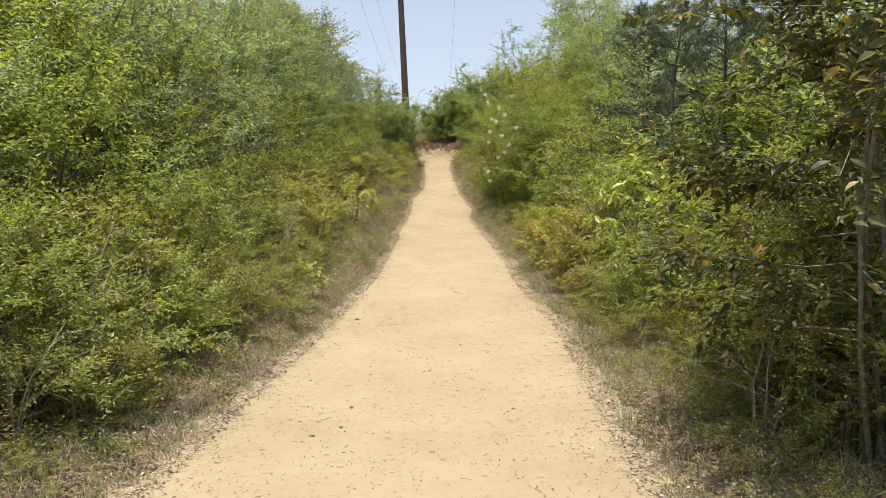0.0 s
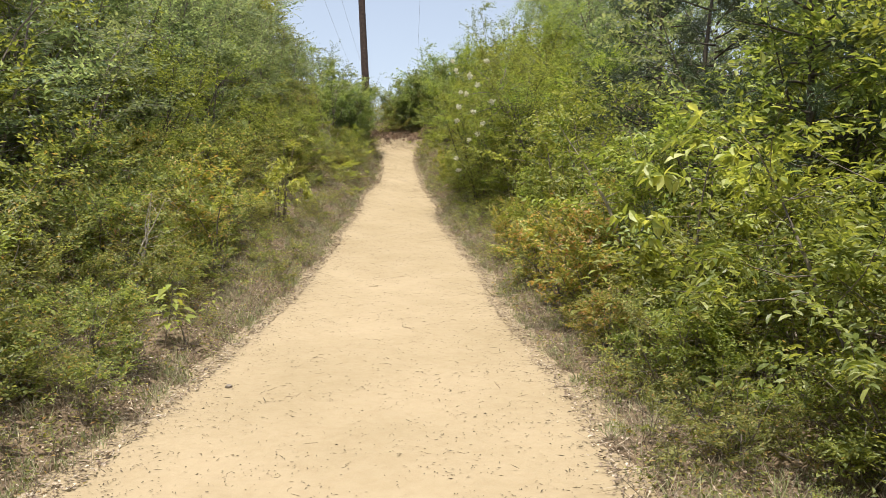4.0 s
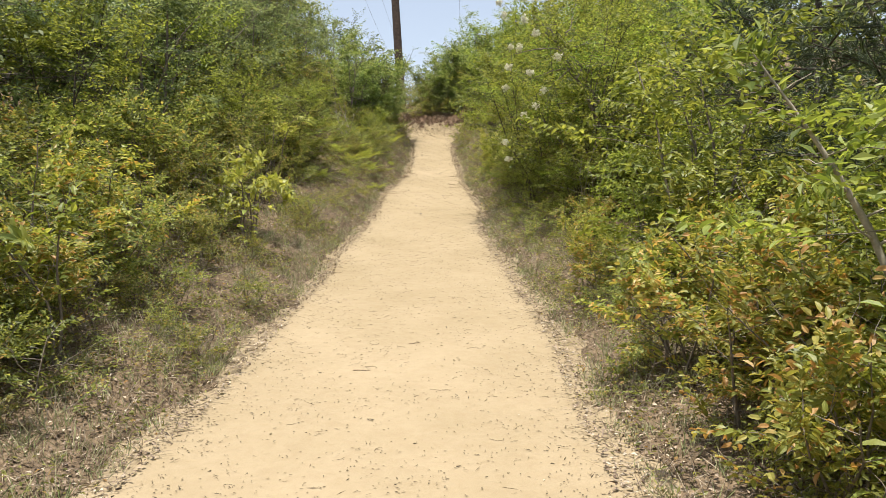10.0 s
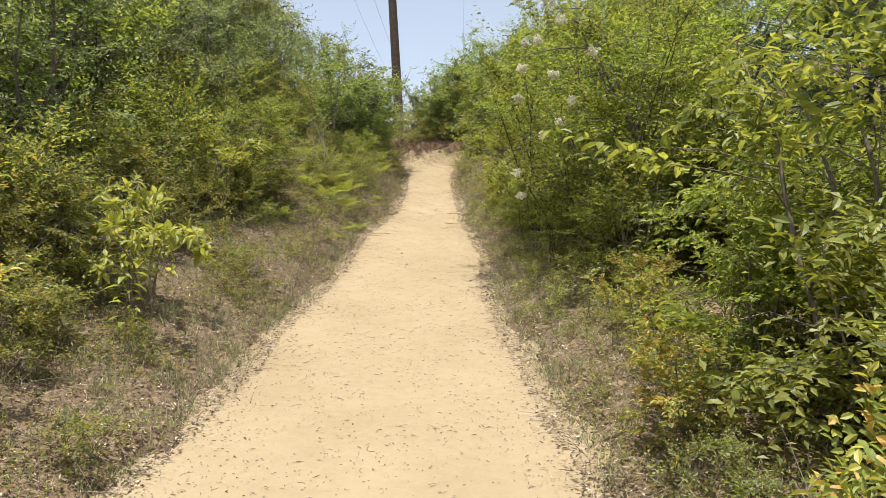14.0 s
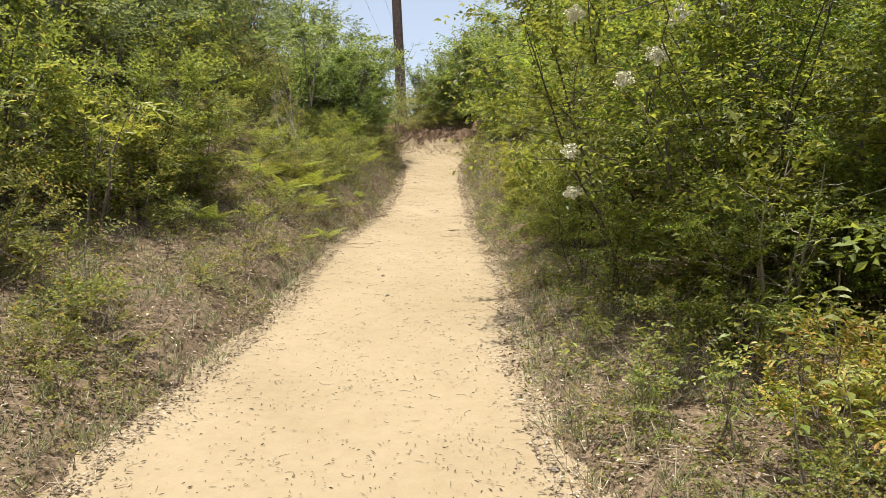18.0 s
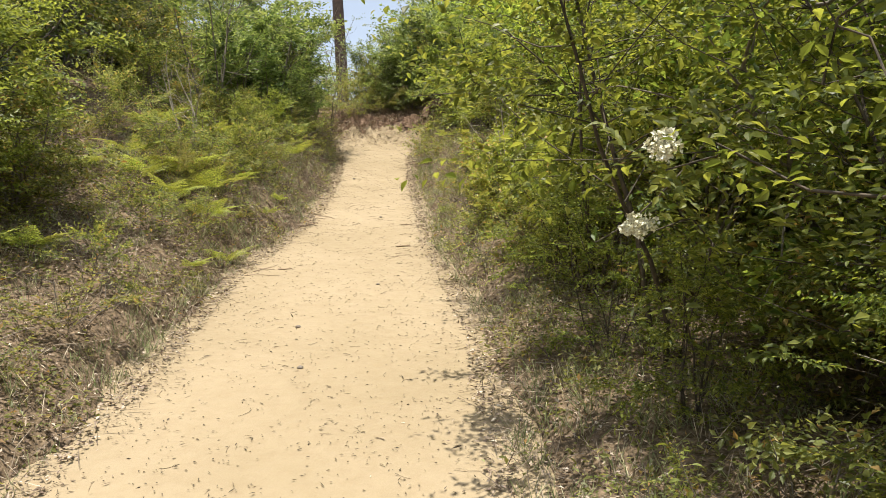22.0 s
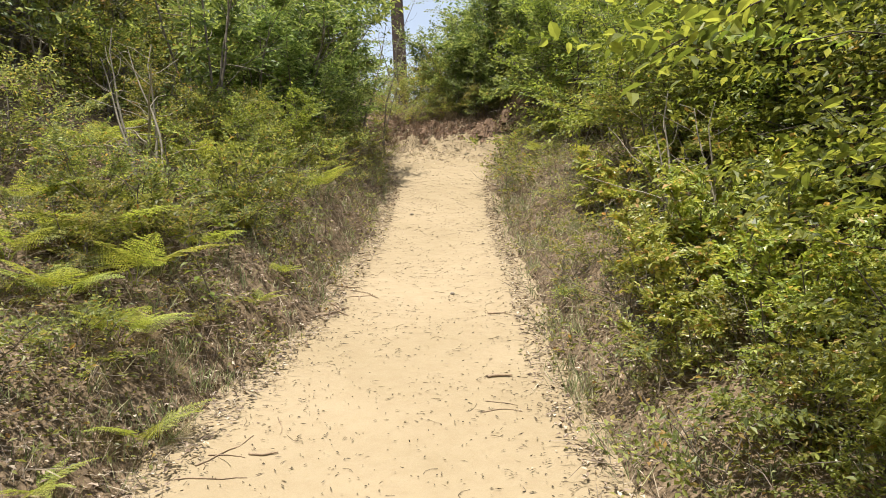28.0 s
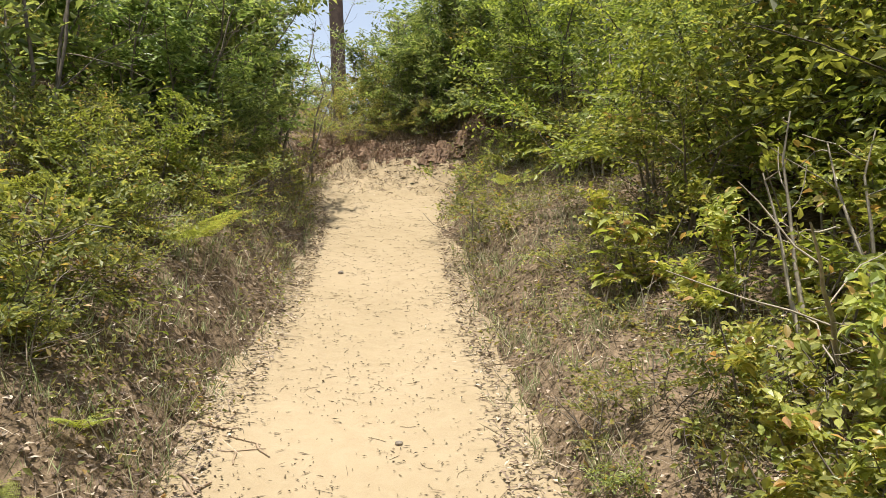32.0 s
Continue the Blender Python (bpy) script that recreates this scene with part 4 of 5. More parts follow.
for x, y, k, s in [(-2.65, 6.3, "bright1", 0.75), (-3.5, 4.9, "green1", 0.85), (1.6, 20.5, "over0", 0.9), (1.7, 19.4, "over1", 0.95), (2.3, 20.5, "hazel0", 0.95), (2.3, 21.3, "hazel2", 0.72), (3.1, 18.9, "canopy0", 1.0), (3.3, 22.2, "canopy0", 0.95), (3.4, 23.9, "canopy1", 0.9), (1.6, 18.8, "hazel1", 0.36), (1.45, 19.5, "hazel2", 0.36), (1.6, 20.6, "hazel0", 0.42), (2.1, 17.8, "hazel1", 0.45), (2.6, 17.9, "hazel0", 0.5), (1.45, 21.0, "hazel1", 0.36), (2.5, 13.7, "bright0", 0.8), (2.3, 14.9, "bright2", 0.6), (2.9, 15.4, "bright1", 0.85), (3.3, 5.3, "canopy0", 0.9), (3.6, 3.2, "canopy1", 0.9), (2.4, 23.4, "hazel1", 0.85), (2.7, 24.4, "hazel0", 1.0), (2.2, 25.7, "hazel2", 0.75), (-2.5, 20.5, "dark0", 0.5), (-2.75, 20.9, "dark1", 0.6), (-2.95, 19.2, "dark2", 0.62), (-2.35, 21.3, "green0", 0.7), (-3.0, 18.0, "olive1", 0.8), (-2.75, 16.9, "green1", 0.8), (-2.3, 5.2, "green0", 0.7), (-2.25, 6.2, "bright1", 0.5), (-2.5, 6.9, "olive1", 0.9), (-2.2, 7.5, "green2", 0.55), (-2.75, 4.4, "dark1", 0.45), (-2.4, 8.3, "olive0", 0.65), (-2.9, 7.9, "dark0", 0.55), (-2.15, 4.5, "lowg1", 1.2), (-2.4, 4.0, "olive1", 0.6), (-3.6, 5.9, "green2", 0.95), (3.0, 5.8, "hazel1", 0.85), (3.3, 2.9, "hazel0", 0.9), (-1.85, 27.2, "laurel1", 1.22), (-2.1, 26.7, "laurel2", 1.05), (-1.8, 28.1, "laurel0", 1.16), (-2.2, 25.6, "laurel0", 1.37),
                   (1.15, 28.9, "laurel2", 1.26), (1.3, 30.0, "laurel0", 1.30), (1.6, 27.8, "dark0", 0.7), (-1.4, 31.9, "olive2", 0.5), (-2.0, 32.3, "green2", 0.5), (-1.2, 33.8, "olive0", 0.6), (-2.6, 34.2, "green1", 0.6), (-0.7, 34.3, "olive1", 0.7), (-3.2, 33.2, "olive2", 0.9), (0.2, 30.85, "olive0", 0.5), (0.5, 30.75, "lowg0", 1.1), (0.85, 30.65, "olive1", 0.5), (-0.4, 31.5, "lowg2", 1.2), (-0.9, 32.1, "low1", 1.4), (-0.8, 31.3, "low0", 1.0),
                   (1.82, 12.4, "copper0", 0.72), (2.3, 12.2, "copper1", 0.8), (1.9, 11.5, "copper1", 0.7), (2.35, 11.3, "copper0", 0.85), (1.95, 10.6, "copper0", 0.72), (2.7, 12.9, "copper0", 0.95), (2.7, 9.2, "bright0", 0.9), (1.75, 14.4, "copper1", 0.5), (1.9, 16.5, "copper0", 0.4), (2.1, 16.9, "copper1", 0.45), (1.6, 16.9, "weed0", 1.3), (1.75, 16.3, "weed1", 1.4), (2.3, 16.2, "weed2", 1.5), (1.45, 17.6, "weed2", 1.2), (2.0, 17.4, "lowg1", 0.9), (2.5, 19.0, "green0", 0.9), (3.0, 18.3, "bright2", 0.9), (2.2, 20.2, "green2", 0.8), (3.2, 19.5, "green1", 1.1), (2.6, 21.2, "bright1", 0.9), (3.4, 17.2, "bright0", 1.0), (-2.6, 14.2, "copper1", 0.9), (-2.3, 12.6, "copper0", 0.7),
                   (1.28, 23.5, "holly0", 0.52), (1.6, 23.65, "holly1", 0.6), (1.38, 22.95, "holly1", 0.6), (1.75, 22.7, "holly0", 0.7), (1.62, 22.1, "holly0", 0.5), (1.95, 23.2, "holly1", 0.65), (1.5, 24.25, "holly1", 0.55), (1.9, 24.2, "holly0", 0.7), (1.25, 24.8, "holly0", 0.55), (1.12, 22.45, "holly1", 0.42), (1.3, 22.62, "holly0", 0.5), (1.48, 22.35, "holly1", 0.45), (1.2, 22.9, "holly1", 0.5), (1.55, 22.8, "holly0", 0.55), (1.42, 22.05, "holly0", 0.4), (1.72, 22.4, "holly1", 0.5), (1.15, 22.2, "holly0", 0.36), (1.9, 22.1, "holly1", 0.5), (1.35, 21.6, "holly0", 0.38), (1.6, 21.75, "holly1", 0.45), (1.8, 21.5, "holly0", 0.45), (1.5, 21.3, "holly1", 0.36), (2.0, 21.8, "holly0", 0.5), (1.75, 22.0, "holly1", 0.45), (2.1, 21.3, "holly1", 0.5),
                   (2.6, 22.6, "green0", 1.0), (2.7, 23.9, "dark1", 0.95), (3.0, 22.2, "dark2", 1.05), (2.9, 25.5, "dark0", 1.0), (3.3, 24.2, "dark2", 1.15), (3.1, 20.9, "dark1", 0.95), (2.5, 24.9, "green1", 1.0), (2.9, 21.9, "bright2", 0.9), (1.7, 25.3, "green2", 0.7), (1.85, 9.6, "copper0", 0.4), (2.05, 10.7, "bright0", 0.38), (1.9, 11.2, "weed1", 1.5), (2.2, 9.9, "weed2", 1.6), (1.75, 9.1, "weed0", 1.4), (2.1, 8.4, "bright1", 0.42), (1.05, 24.7, "seed1", 1.15),
                   (3.0, 10.9, "broad0", 0.85), (2.7, 7.4, "broad1", 0.8), (2.6, 14.6, "broad0", 0.95), (4.2, 13.5, "pine0", 0.85), (4.4, 16.0, "pine1", 0.9), (4.0, 10.5, "pine1", 0.8), (5.0, 19.0, "pine0", 0.9), (5.4, 12.3, "pine0", 1.0)]:
    put(k, x, y, s)


def special(ob, x, y, label, category):
    tagged(ob, label, category)
    ob.location = (x, y, float(ground_z(x, y)) - 0.03)
    return ob


FX, FY = 2.25, 18.45
FZ = float(ground_z(FX, FY))
BLOOMS = [(1.38, 16.95, 3.42), (1.58, 17.3, 3.25), (1.26, 17.15, 3.77), (1.5, 17.4, 3.08), (1.34, 17.42, 2.97), (1.19, 18.17, 2.46), (1.14, 17.3, 3.56), (1.3, 16.9, 4.05), (1.1, 17.5, 4.25), (1.45, 17.0, 3.9), (1.2, 17.7, 3.9), (1.05, 17.8, 4.5), (1.6, 16.8, 4.3), (1.12, 17.7, 2.65), (1.12, 17.6, 3.35), (1.7, 16.9, 3.6)]
special(shrub(111, 3.6, 1.4, 7, 1600, 10, 0.05, 0.52, LEAF["hazel"], DARK_BARK, form=BLADE10, low=0.12, droop=0.1, twig_len=0.42, stem_r=0.0045, name="flowering_shrub", clusters=[(x - FX, y - FY, z - FZ + 0.06) for x, y, z in BLOOMS]), FX, FY,
        "tall fresh green shrub with cream-white flower clusters overhanging the trail", "flowering shrub")


def leaning_tree(trunks, label):
    """A small tree with crooked leaning trunks and a leafy top."""
    r = np.random.default_rng(171)
    root = tagged(new("leaning_tree"), label, "tree")
    tips = []
    for line, thick in trunks:
        pts = np.array(line, float)
        t = np.linspace(0, len(pts) - 1, 14)
        fine = np.stack([np.interp(t, np.arange(len(pts)), pts[:, c]) for c in range(3)], 1)
        fine[1:-1] += r.normal(0, 0.025, (12, 3))
        pieces = [(fine, np.linspace(thick, thick * 0.3, 14))]
        for k in range(5, 14):
            for _ in range(2):
                b = crooked(r, fine[k], r.normal(0, 1, 3) + (0, 0, 0.35), r.uniform(0.4, 0.95), 5, 0.2)
                pieces.append((b, np.linspace(thick * 0.28, 0.002, 6)))
                tips.append(b)
        v, f = tubes(pieces, 6)
        part("trunk", mesh_of("trunk", v, f, [BARK], flat=False), root)
    base = np.concatenate([b[r.integers(1, 6, 14)] for b in tips]) + r.normal(0, 0.06, (14 * len(tips), 3))
    n = len(base)
    al = r.normal(0, 1, (n, 3)) * (1, 1, 0.35)
    b = np.repeat(base, 4, 0) + r.normal(0, 0.05, (4 * n, 3))
    size = r.uniform(0.035, 0.07, 4 * n)
    v, f = blades(b, np.repeat(al, 4, 0) + r.normal(0, 0.6, (4 * n, 3)), r.normal(0, 0.4, (4 * n, 3)) + (0, 0, 1), size, size * 0.5)
    part("crown", mesh_of("crown", v, f, [LEAF["mid"]]), root)


leaning_tree([([(3.15, 19.0, 1.6), (2.95, 18.95, 2.2), (2.72, 18.85, 2.75), (2.42, 18.7, 3.25), (2.2, 18.55, 3.7), (1.8, 18.3, 4.3)], 0.045), ([(3.2, 19.25, 1.6), (3.1, 19.2, 2.6), (2.85, 19.1, 3.1), (2.45, 19.0, 3.65), (2.1, 18.9, 4.4)], 0.04), ([(2.75, 19.3, 1.6), (2.35, 19.1, 2.3), (2.05, 18.9, 2.7), (1.75, 18.7, 3.1)], 0.025)], "grey-barked small tree leaning over the verge")
special(shrub(114, 5.2, 1.6, 4, 1600, 9, 0.082, 0.46, LEAF["tree"], BARK, form=BLADE10, low=0.14, twig_len=0.42, droop=0.3, stem_r=0.0065, name="young_tree"), 2.45, 4.1, "leafy young tree overhanging the trail with yellow-tipped leaves", "tree")
special(shrub(115, 2.4, 0.5, 1, 40, 7, 0.09, 0.42, LEAF["bright"], PALE_WOOD, low=0.5, stem_r=0.019, name="sapling"), 2.35, 10.95, "slim pale-barked sapling among the trailside shrubs", "sapling")
special(shrub(116, 1.35, 0.6, 1, 8, 4, 0.035, 0.4, LEAF["olive"], PALE_WOOD, low=0.3, stem_r=0.016, open_twigs=True, name="dead_branch"), -2.62, 5.3, "bleached bare branch standing in the undergrowth", "dead branch")
special(shrub(201, 1.15, 0.5, 5, 96, 7, 0.105, 0.42, LEAF["pale"], BARK, form=BLADE10, low=0.3, twig_len=0.16, whorl=True, spray=3, name="shrub"), -1.92, 16.25, "bright green shrub with large drooping leaves at the verge", "shrub")
special(shrub(202, 1.25, 0.4, 3, 60, 7, 0.085, 0.44, LEAF["bright"], BARK, form=BLADE10, low=0.35, twig_len=0.2, spray=3, name="sapling"), -2.05, 12.3, "leafy yellow-green sapling at the foot of the hillside", "sapling")
special(shrub(203, 1.6, 0.5, 2, 40, 7, 0.1, 0.36, LEAF["pale"], BARK, form=BLADE6, low=0.62, twig_len=0.3, spray=4, name="sapling"), -2.45, 19.55, "slender sapling with long fresh green leaves", "sapling")
special(shrub(204, 2.15, 0.6, 2, 60, 6, 0.15, 0.42, LEAF["pale"], BARK, form=BLADE10, low=0.35, droop=0.25, twig_len=0.3, whorl=True, spray=3, name="sapling"), 2.55, 9.15, "pale green sapling with large hanging leaves over the verge", "sapling")
special(shrub(117, 1.7, 0.95, 5, 420, 9, 0.065, 0.5, LEAF["bright"], BARK, low=0.25, name="shrub"), -3.3, 7.2, "bright yellow-green leafy shrub spreading over the slope", "shrub")
special(shrub(118, 2.3, 0.5, 3, 60, 8, 0.05, 0.35, LEAF["grey"], BARK, low=0.4, name="sapling"), -1.25, 33.0, "wispy sapling with sparse leaves on the hilltop", "sapling")
special(shrub(119, 2.1, 0.6, 3, 70, 8, 0.05, 0.35, LEAF["grey"], BARK, low=0.4, name="sapling"), 0.2, 33.2, "wispy sapling with sparse leaves on the hilltop", "sapling")

for x, y, h, seed in ((-1.3, 28.7, 1.9, 205), (-1.15, 29.7, 1.6, 206), (-0.35, 31.9, 2.0, 207), (0.75, 32.6, 2.3, 208)):
    special(shrub(seed, h, 0.55, 3, 54, 7, 0.062, 0.28, LEAF["laurel"], BARK, low=0.4, twig_len=0.34, spray=3, name="sapling"), x, y, "wispy sapling with sparse narrow leaves against the sky", "sapling")

thicket("thicket", "dense leafy thicket closing the hillside behind the front shrubs", "thicket", [
    row(-1, three("tall", "dark"), 3, 40, 2.2, (5.4, 7.0), (1.3, 1.6)), row(1, three("tall", "dark") + two("pine"), 2, 14, 2.0, (4.8, 6.6), (1.3, 1.6)), row(1, three("tall"), 14, 40, 1.8, (5.6, 7.4), (1.3, 1.6))])
for key in list(KIND):
    if KIND[key].get("spare"):
        for o in (*KIND[key].children_recursive, KIND[key]):
            bpy.data.objects.remove(o)

# ---- litter, grass and small bits ----
g2 = np.random.default_rng(21)


def verge(n, left_far, right_far, lean=1.0, inner=0.1):
    """Random places on the verges on both sides of the trail, thickest by the edge."""
    y = g2.uniform(1.5, 31.0, n)
    side = g2.uniform(0, 1, n) < left_far / (left_far + right_far)
    d = g2.uniform(0, 1, n) ** lean
    x = np.where(side, left_edge(y) + inner - d * (left_far + inner), right_edge(y) - inner + d * (right_far + inner))
    z = np.maximum(ground_z(x, y), trail_z(x, y))
    return np.stack([x, y, z], 1)


def scatter(name, label, category, base, along, up, length, width, mat, form=BLADE4):
    v, f = blades(base, along, up, length, width, form)
    return tagged(new(name, mesh_of(name, v, f, [mat])), label, category, kind="stuff")


p = verge(84000, 2.6, 1.6, 1.25, 0.12)
n = len(p)
scatter("leaf_litter", "brown and grey fallen leaves littering the verges", "leaf litter", p + (0, 0, 0.006) + g2.uniform(0, 0.02, (n, 1)) * (0, 0, 1), g2.normal(0, 1, (n, 3)) * (1, 1, 0.25), g2.normal(0, 0.28, (n, 3)) + (0, 0, 1), g2.uniform(0.014, 0.042, n), g2.uniform(0.008, 0.02, n), LITTER)


m = 9000
x, y = g2.uniform(-2.6, -0.75, m), g2.uniform(20.5, 27.0, m)
x = np.minimum(x, left_edge(y) - 0.02)
p = np.stack([x, y, ground_z(x, y) + g2.uniform(0.004, 0.025, m)], 1)
scatter("bank_leaves", "small grey and brown dead leaves thick on the steep bank", "leaf litter", p, g2.normal(0, 1, (m, 3)) * (1, 1, 0.35), g2.normal(0, 0.4, (m, 3)) + (0, 0, 1), g2.uniform(0.012, 0.045, m), g2.uniform(0.006, 0.02, m), LITTER)


def tufts(name, label, count, per, far, height, width, mat, spread, lean):
    c = verge(count, *far, 1.3, -0.02)
    b = np.repeat(c, per, 0) + g2.normal(0, spread, (count * per, 3)) * (1, 1, 0)
    h = np.repeat(g2.uniform(0.5, 1.2, count), per) * g2.uniform(0.5, 1.1, len(b)) * height
    al = g2.normal(0, lean, (len(b), 3)) * (1, 1, 0) + (0, 0, 1)
    return scatter(name, label, "grass", b - (0, 0, 0.01), al, g2.normal(0, 1, (len(b), 3)) * (1, 1, 0.1), h, np.full(len(b), width), mat)


p = verge(40000, 2.2, 1.4, 1.2, 0.1)
m = len(p)
scatter("thatch", "flattened straw and dead grass matted over the verges", "dry grass", p + (0, 0, 0.012) + g2.uniform(0, 0.04, (m, 1)) * (0, 0, 1), g2.normal(0, 1, (m, 3)) * (1, 1, 0.22), g2.normal(0, 0.5, (m, 3)) + (0, 0, 1), g2.uniform(0.05, 0.2, m), g2.uniform(0.003, 0.0055, m), DRYGRASS)
tufts("grass", "thin green and straw grass tufts along the verges", 3400, 18, (1.8, 1.2), 0.15, 0.0042, GRASS, 0.035, 0.5)
tufts("dry_stalks", "dry brown stalks and dead stems standing in the verge", 7500, 3, (2.4, 1.5), 0.2, 0.004, DRYGRASS, 0.06, 0.55)

c = verge(9000, 2.4, 1.4, 1.1, 0.0)
c = c[g2.uniform(0, 1, len(c)) < np.clip(0.45 + 0.75 * wob(c[:, 0], c[:, 1], 2.9, 1.3), 0.06, 1.0)]
p = np.repeat(c, 18, 0) + g2.normal(0, 0.06, (len(c) * 18, 3)) * (1, 1, 0)
p[:, 2] = ground_z(p[:, 0], p[:, 1]) + g2.uniform(0.01, 0.16, len(p)) * np.repeat(g2.uniform(0.3, 1.3, len(c)), 18)
n = len(p)
half = np.repeat(g2.uniform(0, 1, len(c)) < 0.6, 18)
for name, words, mat, q in (("ground_cover", "creeping olive-green ground cover in the litter", LEAF["olive"], p[half]), ("leafy_ground_cover", "small fresh green plants growing through the litter", LEAF["small"], p[~half])):
    n = len(q)
    scatter(name, words, "ground cover", q, g2.normal(0, 1, (n, 3)) * (1, 1, 0.4), g2.normal(0, 0.5, (n, 3)) + (0, 0, 1), g2.uniform(0.018, 0.042, n), g2.uniform(0.01, 0.02, n), mat)

# dead grass and roots hanging over the bank at the head of the slope
m = 4600
x, y = g2.uniform(-1.9, 1.3, m), g2.uniform(30.5, 31.3, m)
p = np.stack([x, y, ground_z(x, y)], 1)
scatter("bank_grass", "dead grass and roots hanging over the sandy bank", "dry grass", p, g2.normal(0, 0.35, (m, 3)) + (0, -0.8, 0.12), g2.normal(0, 0.5, (m, 3)) + (0, -0.5, 1), g2.uniform(0.08, 0.28, m), np.full(m, 0.007), DRYGRASS)
m = 2600
x, y = g2.uniform(-2.2, 1.6, m), g2.uniform(30.2, 33.5, m)
p = np.stack([x, y, ground_z(x, y) + 0.01], 1)
scatter("bank_litter", "fallen leaves over the bank and the hilltop", "leaf litter", p, g2.normal(0, 1, (m, 3)) * (1, 1, 0.3), g2.normal(0, 0.4, (m, 3)) + (0, 0, 1), g2.uniform(0.02, 0.07, m), g2.uniform(0.012, 0.03, m), LITTER)

# chaff on the sand, in loose drifts
n = 70000
y = g2.uniform(1.5, 30.6, n)
u = np.where(g2.uniform(0, 1, n) < 0.3, np.sign(g2.uniform(-1, 1, n)) * (1 - np.abs(g2.normal(0, 0.14, n))), g2.uniform(-1, 1, n))
x = (left_edge(y) + right_edge(y)) / 2 + u * (right_edge(y) - left_edge(y)) / 2
drift = 0.5 + 0.5 * wob(x, y, 4.3, 0.8) + 0.5 * wob(x, y, 11.0, 2.2)
keep = g2.uniform(0, 1, n) < np.clip(0.12 + 0.8 * drift, 0.08, 0.9) * 0.6
x, y = x[keep], y[keep]
n = len(x)
p = np.stack([x, y, trail_z(x, y) + 0.006], 1)
bits = g2.choice([0.01, 0.018, 0.028, 0.05], n, p=[0.36, 0.36, 0.21, 0.07])
scatter("needle_chaff", "dry needles and leaf bits strewn over the sand", "plant debris", p, g2.normal(0, 1, (n, 3)) * (1, 1, 0.12), g2.normal(0, 0.4, (n, 3)) + (0, 0, 1), bits * g2.uniform(0.7, 1.35, n), np.where(bits < 0.012, g2.uniform(0.005, 0.009, n), g2.uniform(0.0035, 0.0075, n)), CHAFF)

# long pine needles, in curved pieces
m = 420
y = g2.uniform(1.5, 30.0, m)
x = (left_edge(y) + right_edge(y)) / 2 + g2.uniform(-1, 1, m) * (right_edge(y) - left_edge(y)) / 2
w = g2.uniform(0, 2 * math.pi, m)
needles = []
for cx, cy, cw in zip(x, y, w):
    t = np.linspace(0, g2.uniform(0.03, 0.085), 4)
    turn = cw + np.cumsum(np.full(4, g2.normal(0, 0.25)))
    px, py = cx + t * np.cos(turn), cy + t * np.sin(turn)
    needles.append((np.stack([px, py, trail_z(px, py) + 0.003], 1), np.full(4, 0.001)))
v, f = tubes(needles, 3)
tagged(new("pine_needles", mesh_of("pine_needles", v, f, [CHAFF])), "long dry pine needles lying on the sand", "plant debris", kind="stuff")

# crumbs of litter where the sand meets the verge
m = 9500
y = g2.uniform(1.5, 30.2, m)
side = g2.uniform(0, 1, m) < 0.5
out = g2.normal(0.0, 0.16, m) * np.clip(1 + 0.9 * wob(y, y * 0, 5.0, 1.0), 0.3, 2)
x = np.where(side, left_edge(y) + out, right_edge(y) - out)
p = np.stack([x, y, np.maximum(ground_z(x, y), trail_z(x, y)) + g2.uniform(0.004, 0.012, m)], 1)
scatter("edge_litter", "bits of dead leaf and twig scattered along the trail edge", "leaf litter", p, g2.normal(0, 1, (m, 3)) * (1, 1, 0.2), g2.normal(0, 0.35, (m, 3)) + (0, 0, 1), g2.uniform(0.008, 0.04, m), g2.uniform(0.003, 0.009, m), LITTER)

# crumbled sand under the bank
m = 620
x, y = g2.uniform(-1.3, 0.7, m), 30.5 - np.abs(g2.normal(0, 0.45, m))
keep = (x > left_edge(y)) & (x < right_edge(y))
V, F = [], []
for cx, cy, q in zip(x[keep], y[keep], g2.uniform(0.012, 0.045, m)):
    d = np.array([(1, 0, -0.3), (0.3, 0.95, -0.3), (-0.8, 0.6, -0.3), (-0.8, -0.6, -0.3), (0.3, -0.95, -0.3), (0.1, 0.1, 0.75)]) * q * g2.uniform(0.7, 1.3, (6, 1))
    o = 6 * len(V)
    V.append(d + (cx, cy, float(sand_z(cx, cy)) - 0.25 * q))
    F += [(o + i, o + (i + 1) % 5, o + 5) for i in range(5)]
tagged(new("sand_crumbs", mesh_of("sand_crumbs", np.concatenate(V), np.array(F), [SAND])), "crumbled lumps of sand below the bank", "sand", kind="stuff")

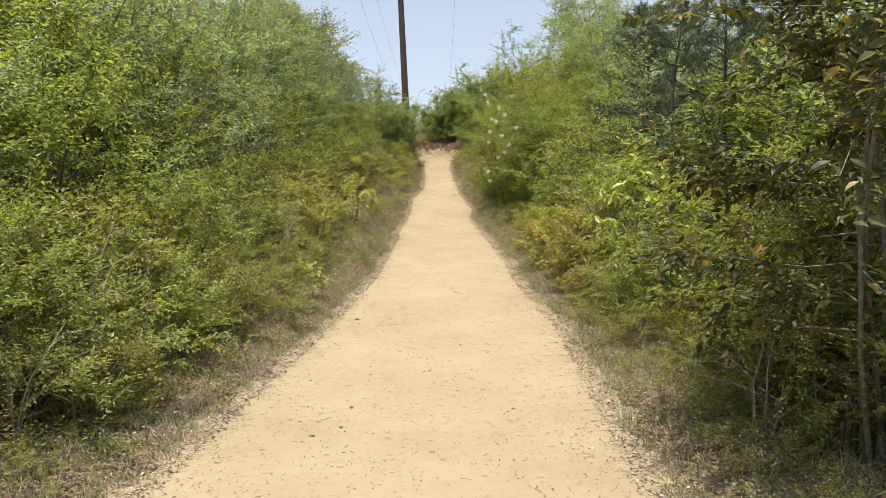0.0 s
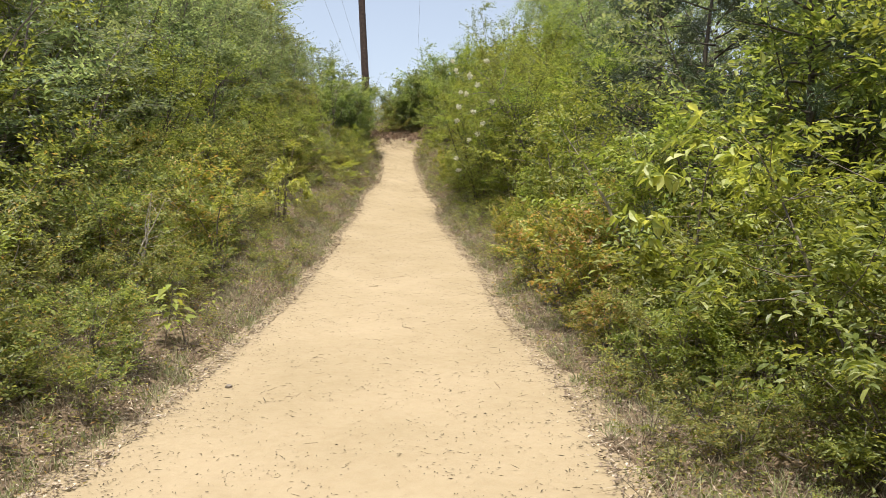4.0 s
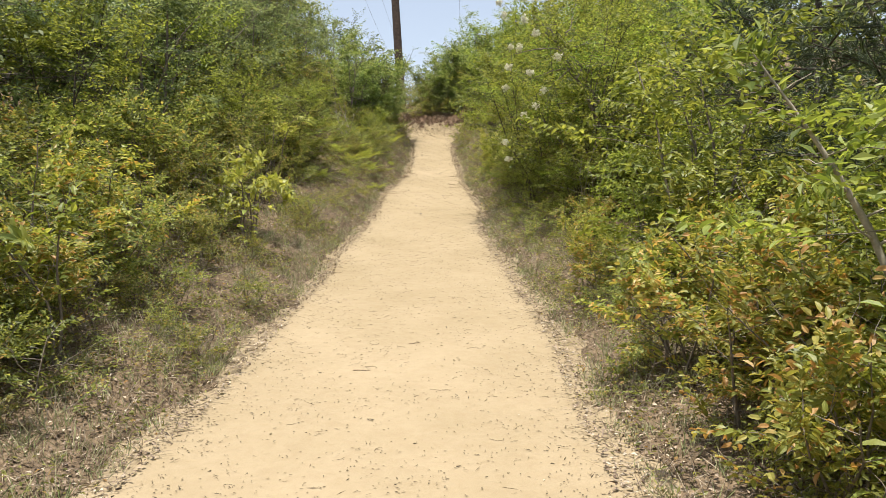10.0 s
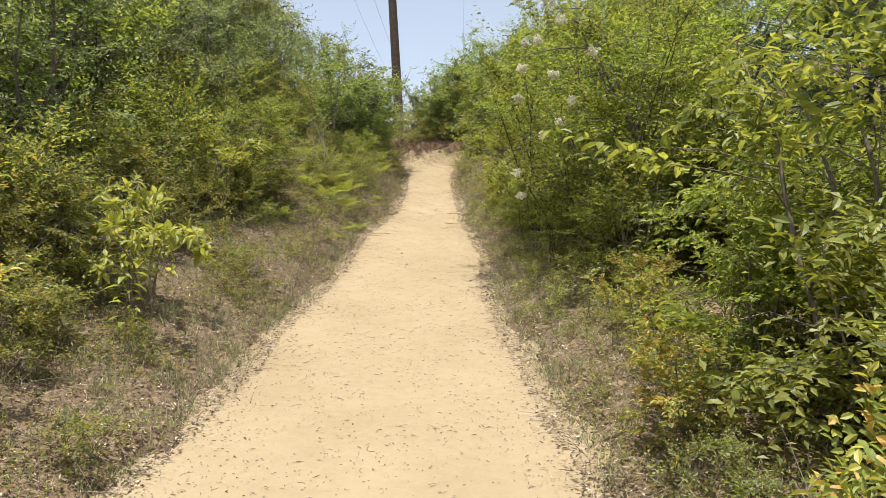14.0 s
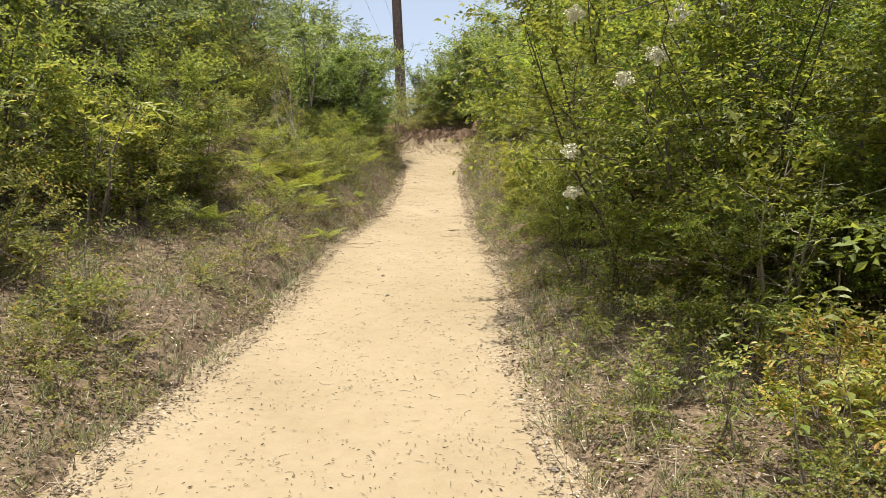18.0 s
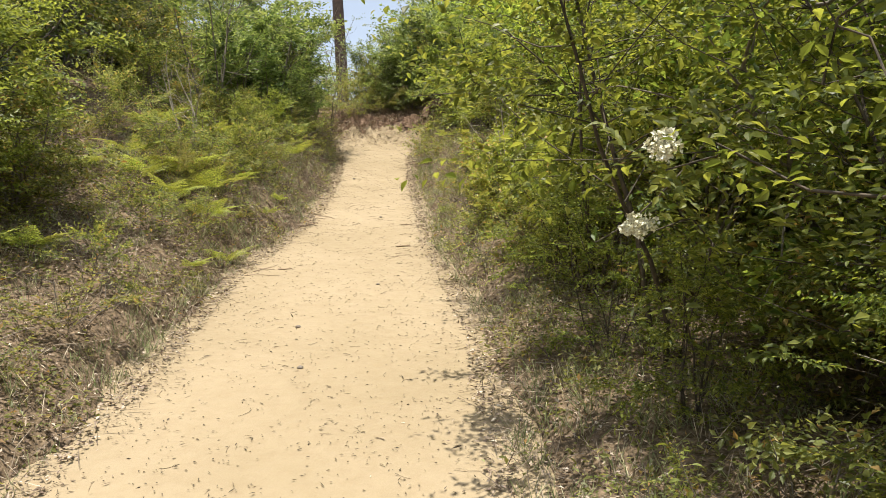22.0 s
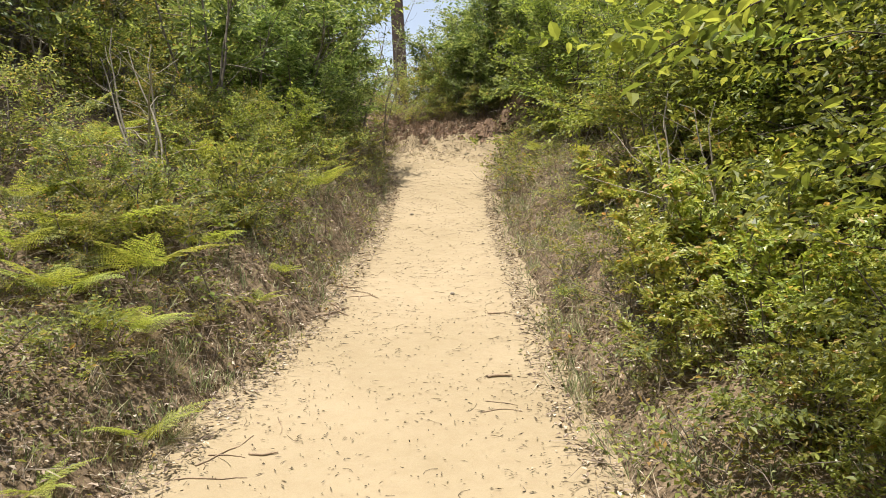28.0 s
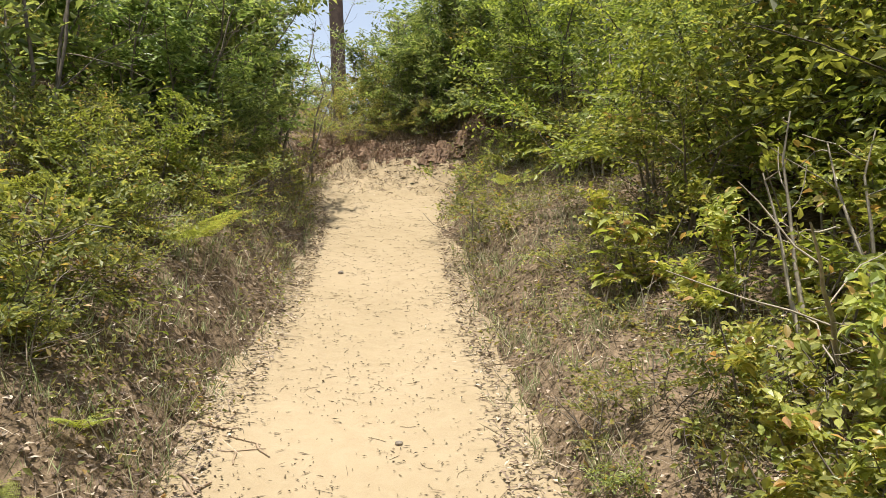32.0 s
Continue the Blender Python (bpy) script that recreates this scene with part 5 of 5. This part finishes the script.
# ragged clods of reddish earth along the lip of the bank
m = 420
x = g2.uniform(-1.5, 0.95, m)
y = 30.62 + g2.normal(0, 0.1, m) + 0.45 * np.clip(-x - 0.2, -0.6, 1.6)
V, F = [], []
for cx, cy, q in zip(x, y, g2.uniform(0.025, 0.085, m)):
    ring = np.linspace(0, 2 * math.pi, 7, endpoint=False)
    low = np.stack([np.cos(ring), np.sin(ring) * 0.8, np.full(7, -0.5)], 1) * q * g2.uniform(0.75, 1.25, (7, 1))
    high = np.stack([np.cos(ring + 0.3) * 0.6, np.sin(ring + 0.3) * 0.5, np.full(7, 0.35)], 1) * q * g2.uniform(0.7, 1.3, (7, 1))
    top = np.array([[0.0, 0.0, 0.5 * q]])
    o = 15 * len(V)
    V.append(np.concatenate([low, high, top]) + (cx, cy, max(float(sand_z(cx, cy)), float(ground_z(cx, cy))) + 0.1 * q))
    for i in range(7):
        j = (i + 1) % 7
        F += [(o + i, o + j, o + 7 + j), (o + i, o + 7 + j, o + 7 + i), (o + 7 + i, o + 7 + j, o + 14)]
tagged(new("earth_clods", mesh_of("earth_clods", np.concatenate(V), np.array(F), [EARTH])), "crumbling clods of reddish earth along the bank", "earth", kind="stuff")

# torn roots and twigs where the sand meets the bank
m = 1500
x, y = g2.uniform(-1.3, 0.7, m), 30.45 - np.abs(g2.normal(0, 0.5, m))
keep = (x > left_edge(y)) & (x < right_edge(y))
x, y = x[keep], y[keep]
m = len(x)
p = np.stack([x, y, sand_z(x, y) + 0.006], 1)
scatter("root_bits", "torn roots and twigs on the sand under the bank", "plant debris", p, g2.normal(0, 1, (m, 3)) * (0.7, 1, 0.2) + (0, -0.3, 0.1), g2.normal(0, 0.5, (m, 3)) + (0, 0, 1), g2.uniform(0.03, 0.14, m), g2.uniform(0.004, 0.012, m), LITTER)


def stick(x, y, length, turn, radius, label="dry brown stick lying on the sand"):
    r = np.random.default_rng(int(abs(x * 977 + y * 131)))
    pts = crooked(r, (0, 0, 0), (math.cos(turn), math.sin(turn), 0), length, 6, 0.16)
    pts[:, 2] = 0
    pts[:, :2] += (x, y)
    pts[:, 2] = np.maximum(trail_z(pts[:, 0], pts[:, 1]), ground_z(pts[:, 0], pts[:, 1])) + radius * 0.8
    v, f = tubes([(pts, np.linspace(radius, radius * 0.4, 7))], 5)
    tagged(new("stick", mesh_of("stick", v, f, [STICK_WOOD], flat=False)), label, "stick", "fallen sticks")


for x, y, l, a, rd in [(0.32, 22.73, 0.13, 0.22, 0.01), (0.33, 23.65, 0.12, -0.15, 0.007), (-0.73, 24.2, 0.2, -0.65, 0.006), (-0.73, 23.59, 0.27, 0.8, 0.01), (-0.64, 23.75, 0.17, -0.96, 0.008), (-0.59, 23.99, 0.2, -0.29, 0.004), (0.31, 22.46, 0.16, -0.03, 0.003), (0.29, 22.36, 0.19, 0.43, 0.003), (-0.85, 21.79, 0.28, -0.04, 0.004),
                       (-0.63, 21.99, 0.12, -0.2, 0.007), (-0.78, 21.95, 0.15, 0.15, 0.004), (-0.6, 22.3, 0.16, -1.15, 0.003), (-0.52, 23.98, 0.1, -1.1, 0.006), (-0.45, 24.03, 0.12, -1.0, 0.006), (-0.67, 23.8, 0.14, -0.37, 0.008), (-0.8, 21.87, 0.34, 0.83, 0.004), (-0.6, 24.1, 0.19, -0.65, 0.004), (0.08, 13.53, 0.1, -0.35, 0.005), (-0.26, 12.88, 0.12, -0.16, 0.004),
                       (0.21, 10.86, 0.13, -0.59, 0.004), (-0.9, 5.2, 0.16, 0.8, 0.003), (0.9, 8.9, 0.2, 1.3, 0.003), (-0.6, 8.8, 0.14, 0.5, 0.003)]:
    stick(x, y, l, a, rd)


def stone(x, y, size):
    r = np.random.default_rng(int(abs(x * 773 + y * 337)))
    bm = bmesh.new()
    bmesh.ops.create_icosphere(bm, subdivisions=2, radius=size)
    for v in bm.verts:
        v.co *= r.uniform(0.85, 1.1)
        v.co.z *= 0.6
    me = bpy.data.meshes.new("stone")
    bm.to_mesh(me)
    bm.free()
    me.materials.append(BARK)
    ob = tagged(new("stone", me), "small brown stone half sunk in the sand", "stone", "stones on the trail")
    ob.location = (x, y, float(trail_z(x, y)) + size * 0.25)


for x, y, sz in [(-1.03, 8.96, 0.026), (-0.68, 5.53, 0.017), (0.55, 5.55, 0.014), (-0.87, 4.9, 0.018), (-0.7, 5.09, 0.014), (-1.31, 9.4, 0.016), (-0.24, 20.59, 0.018), (0.21, 21.53, 0.015), (-0.12, 19.93, 0.018), (0.1, 24.06, 0.016), (-0.4, 26.47, 0.022), (0.95, 16.9, 0.022)]:
    stone(x, y, sz)
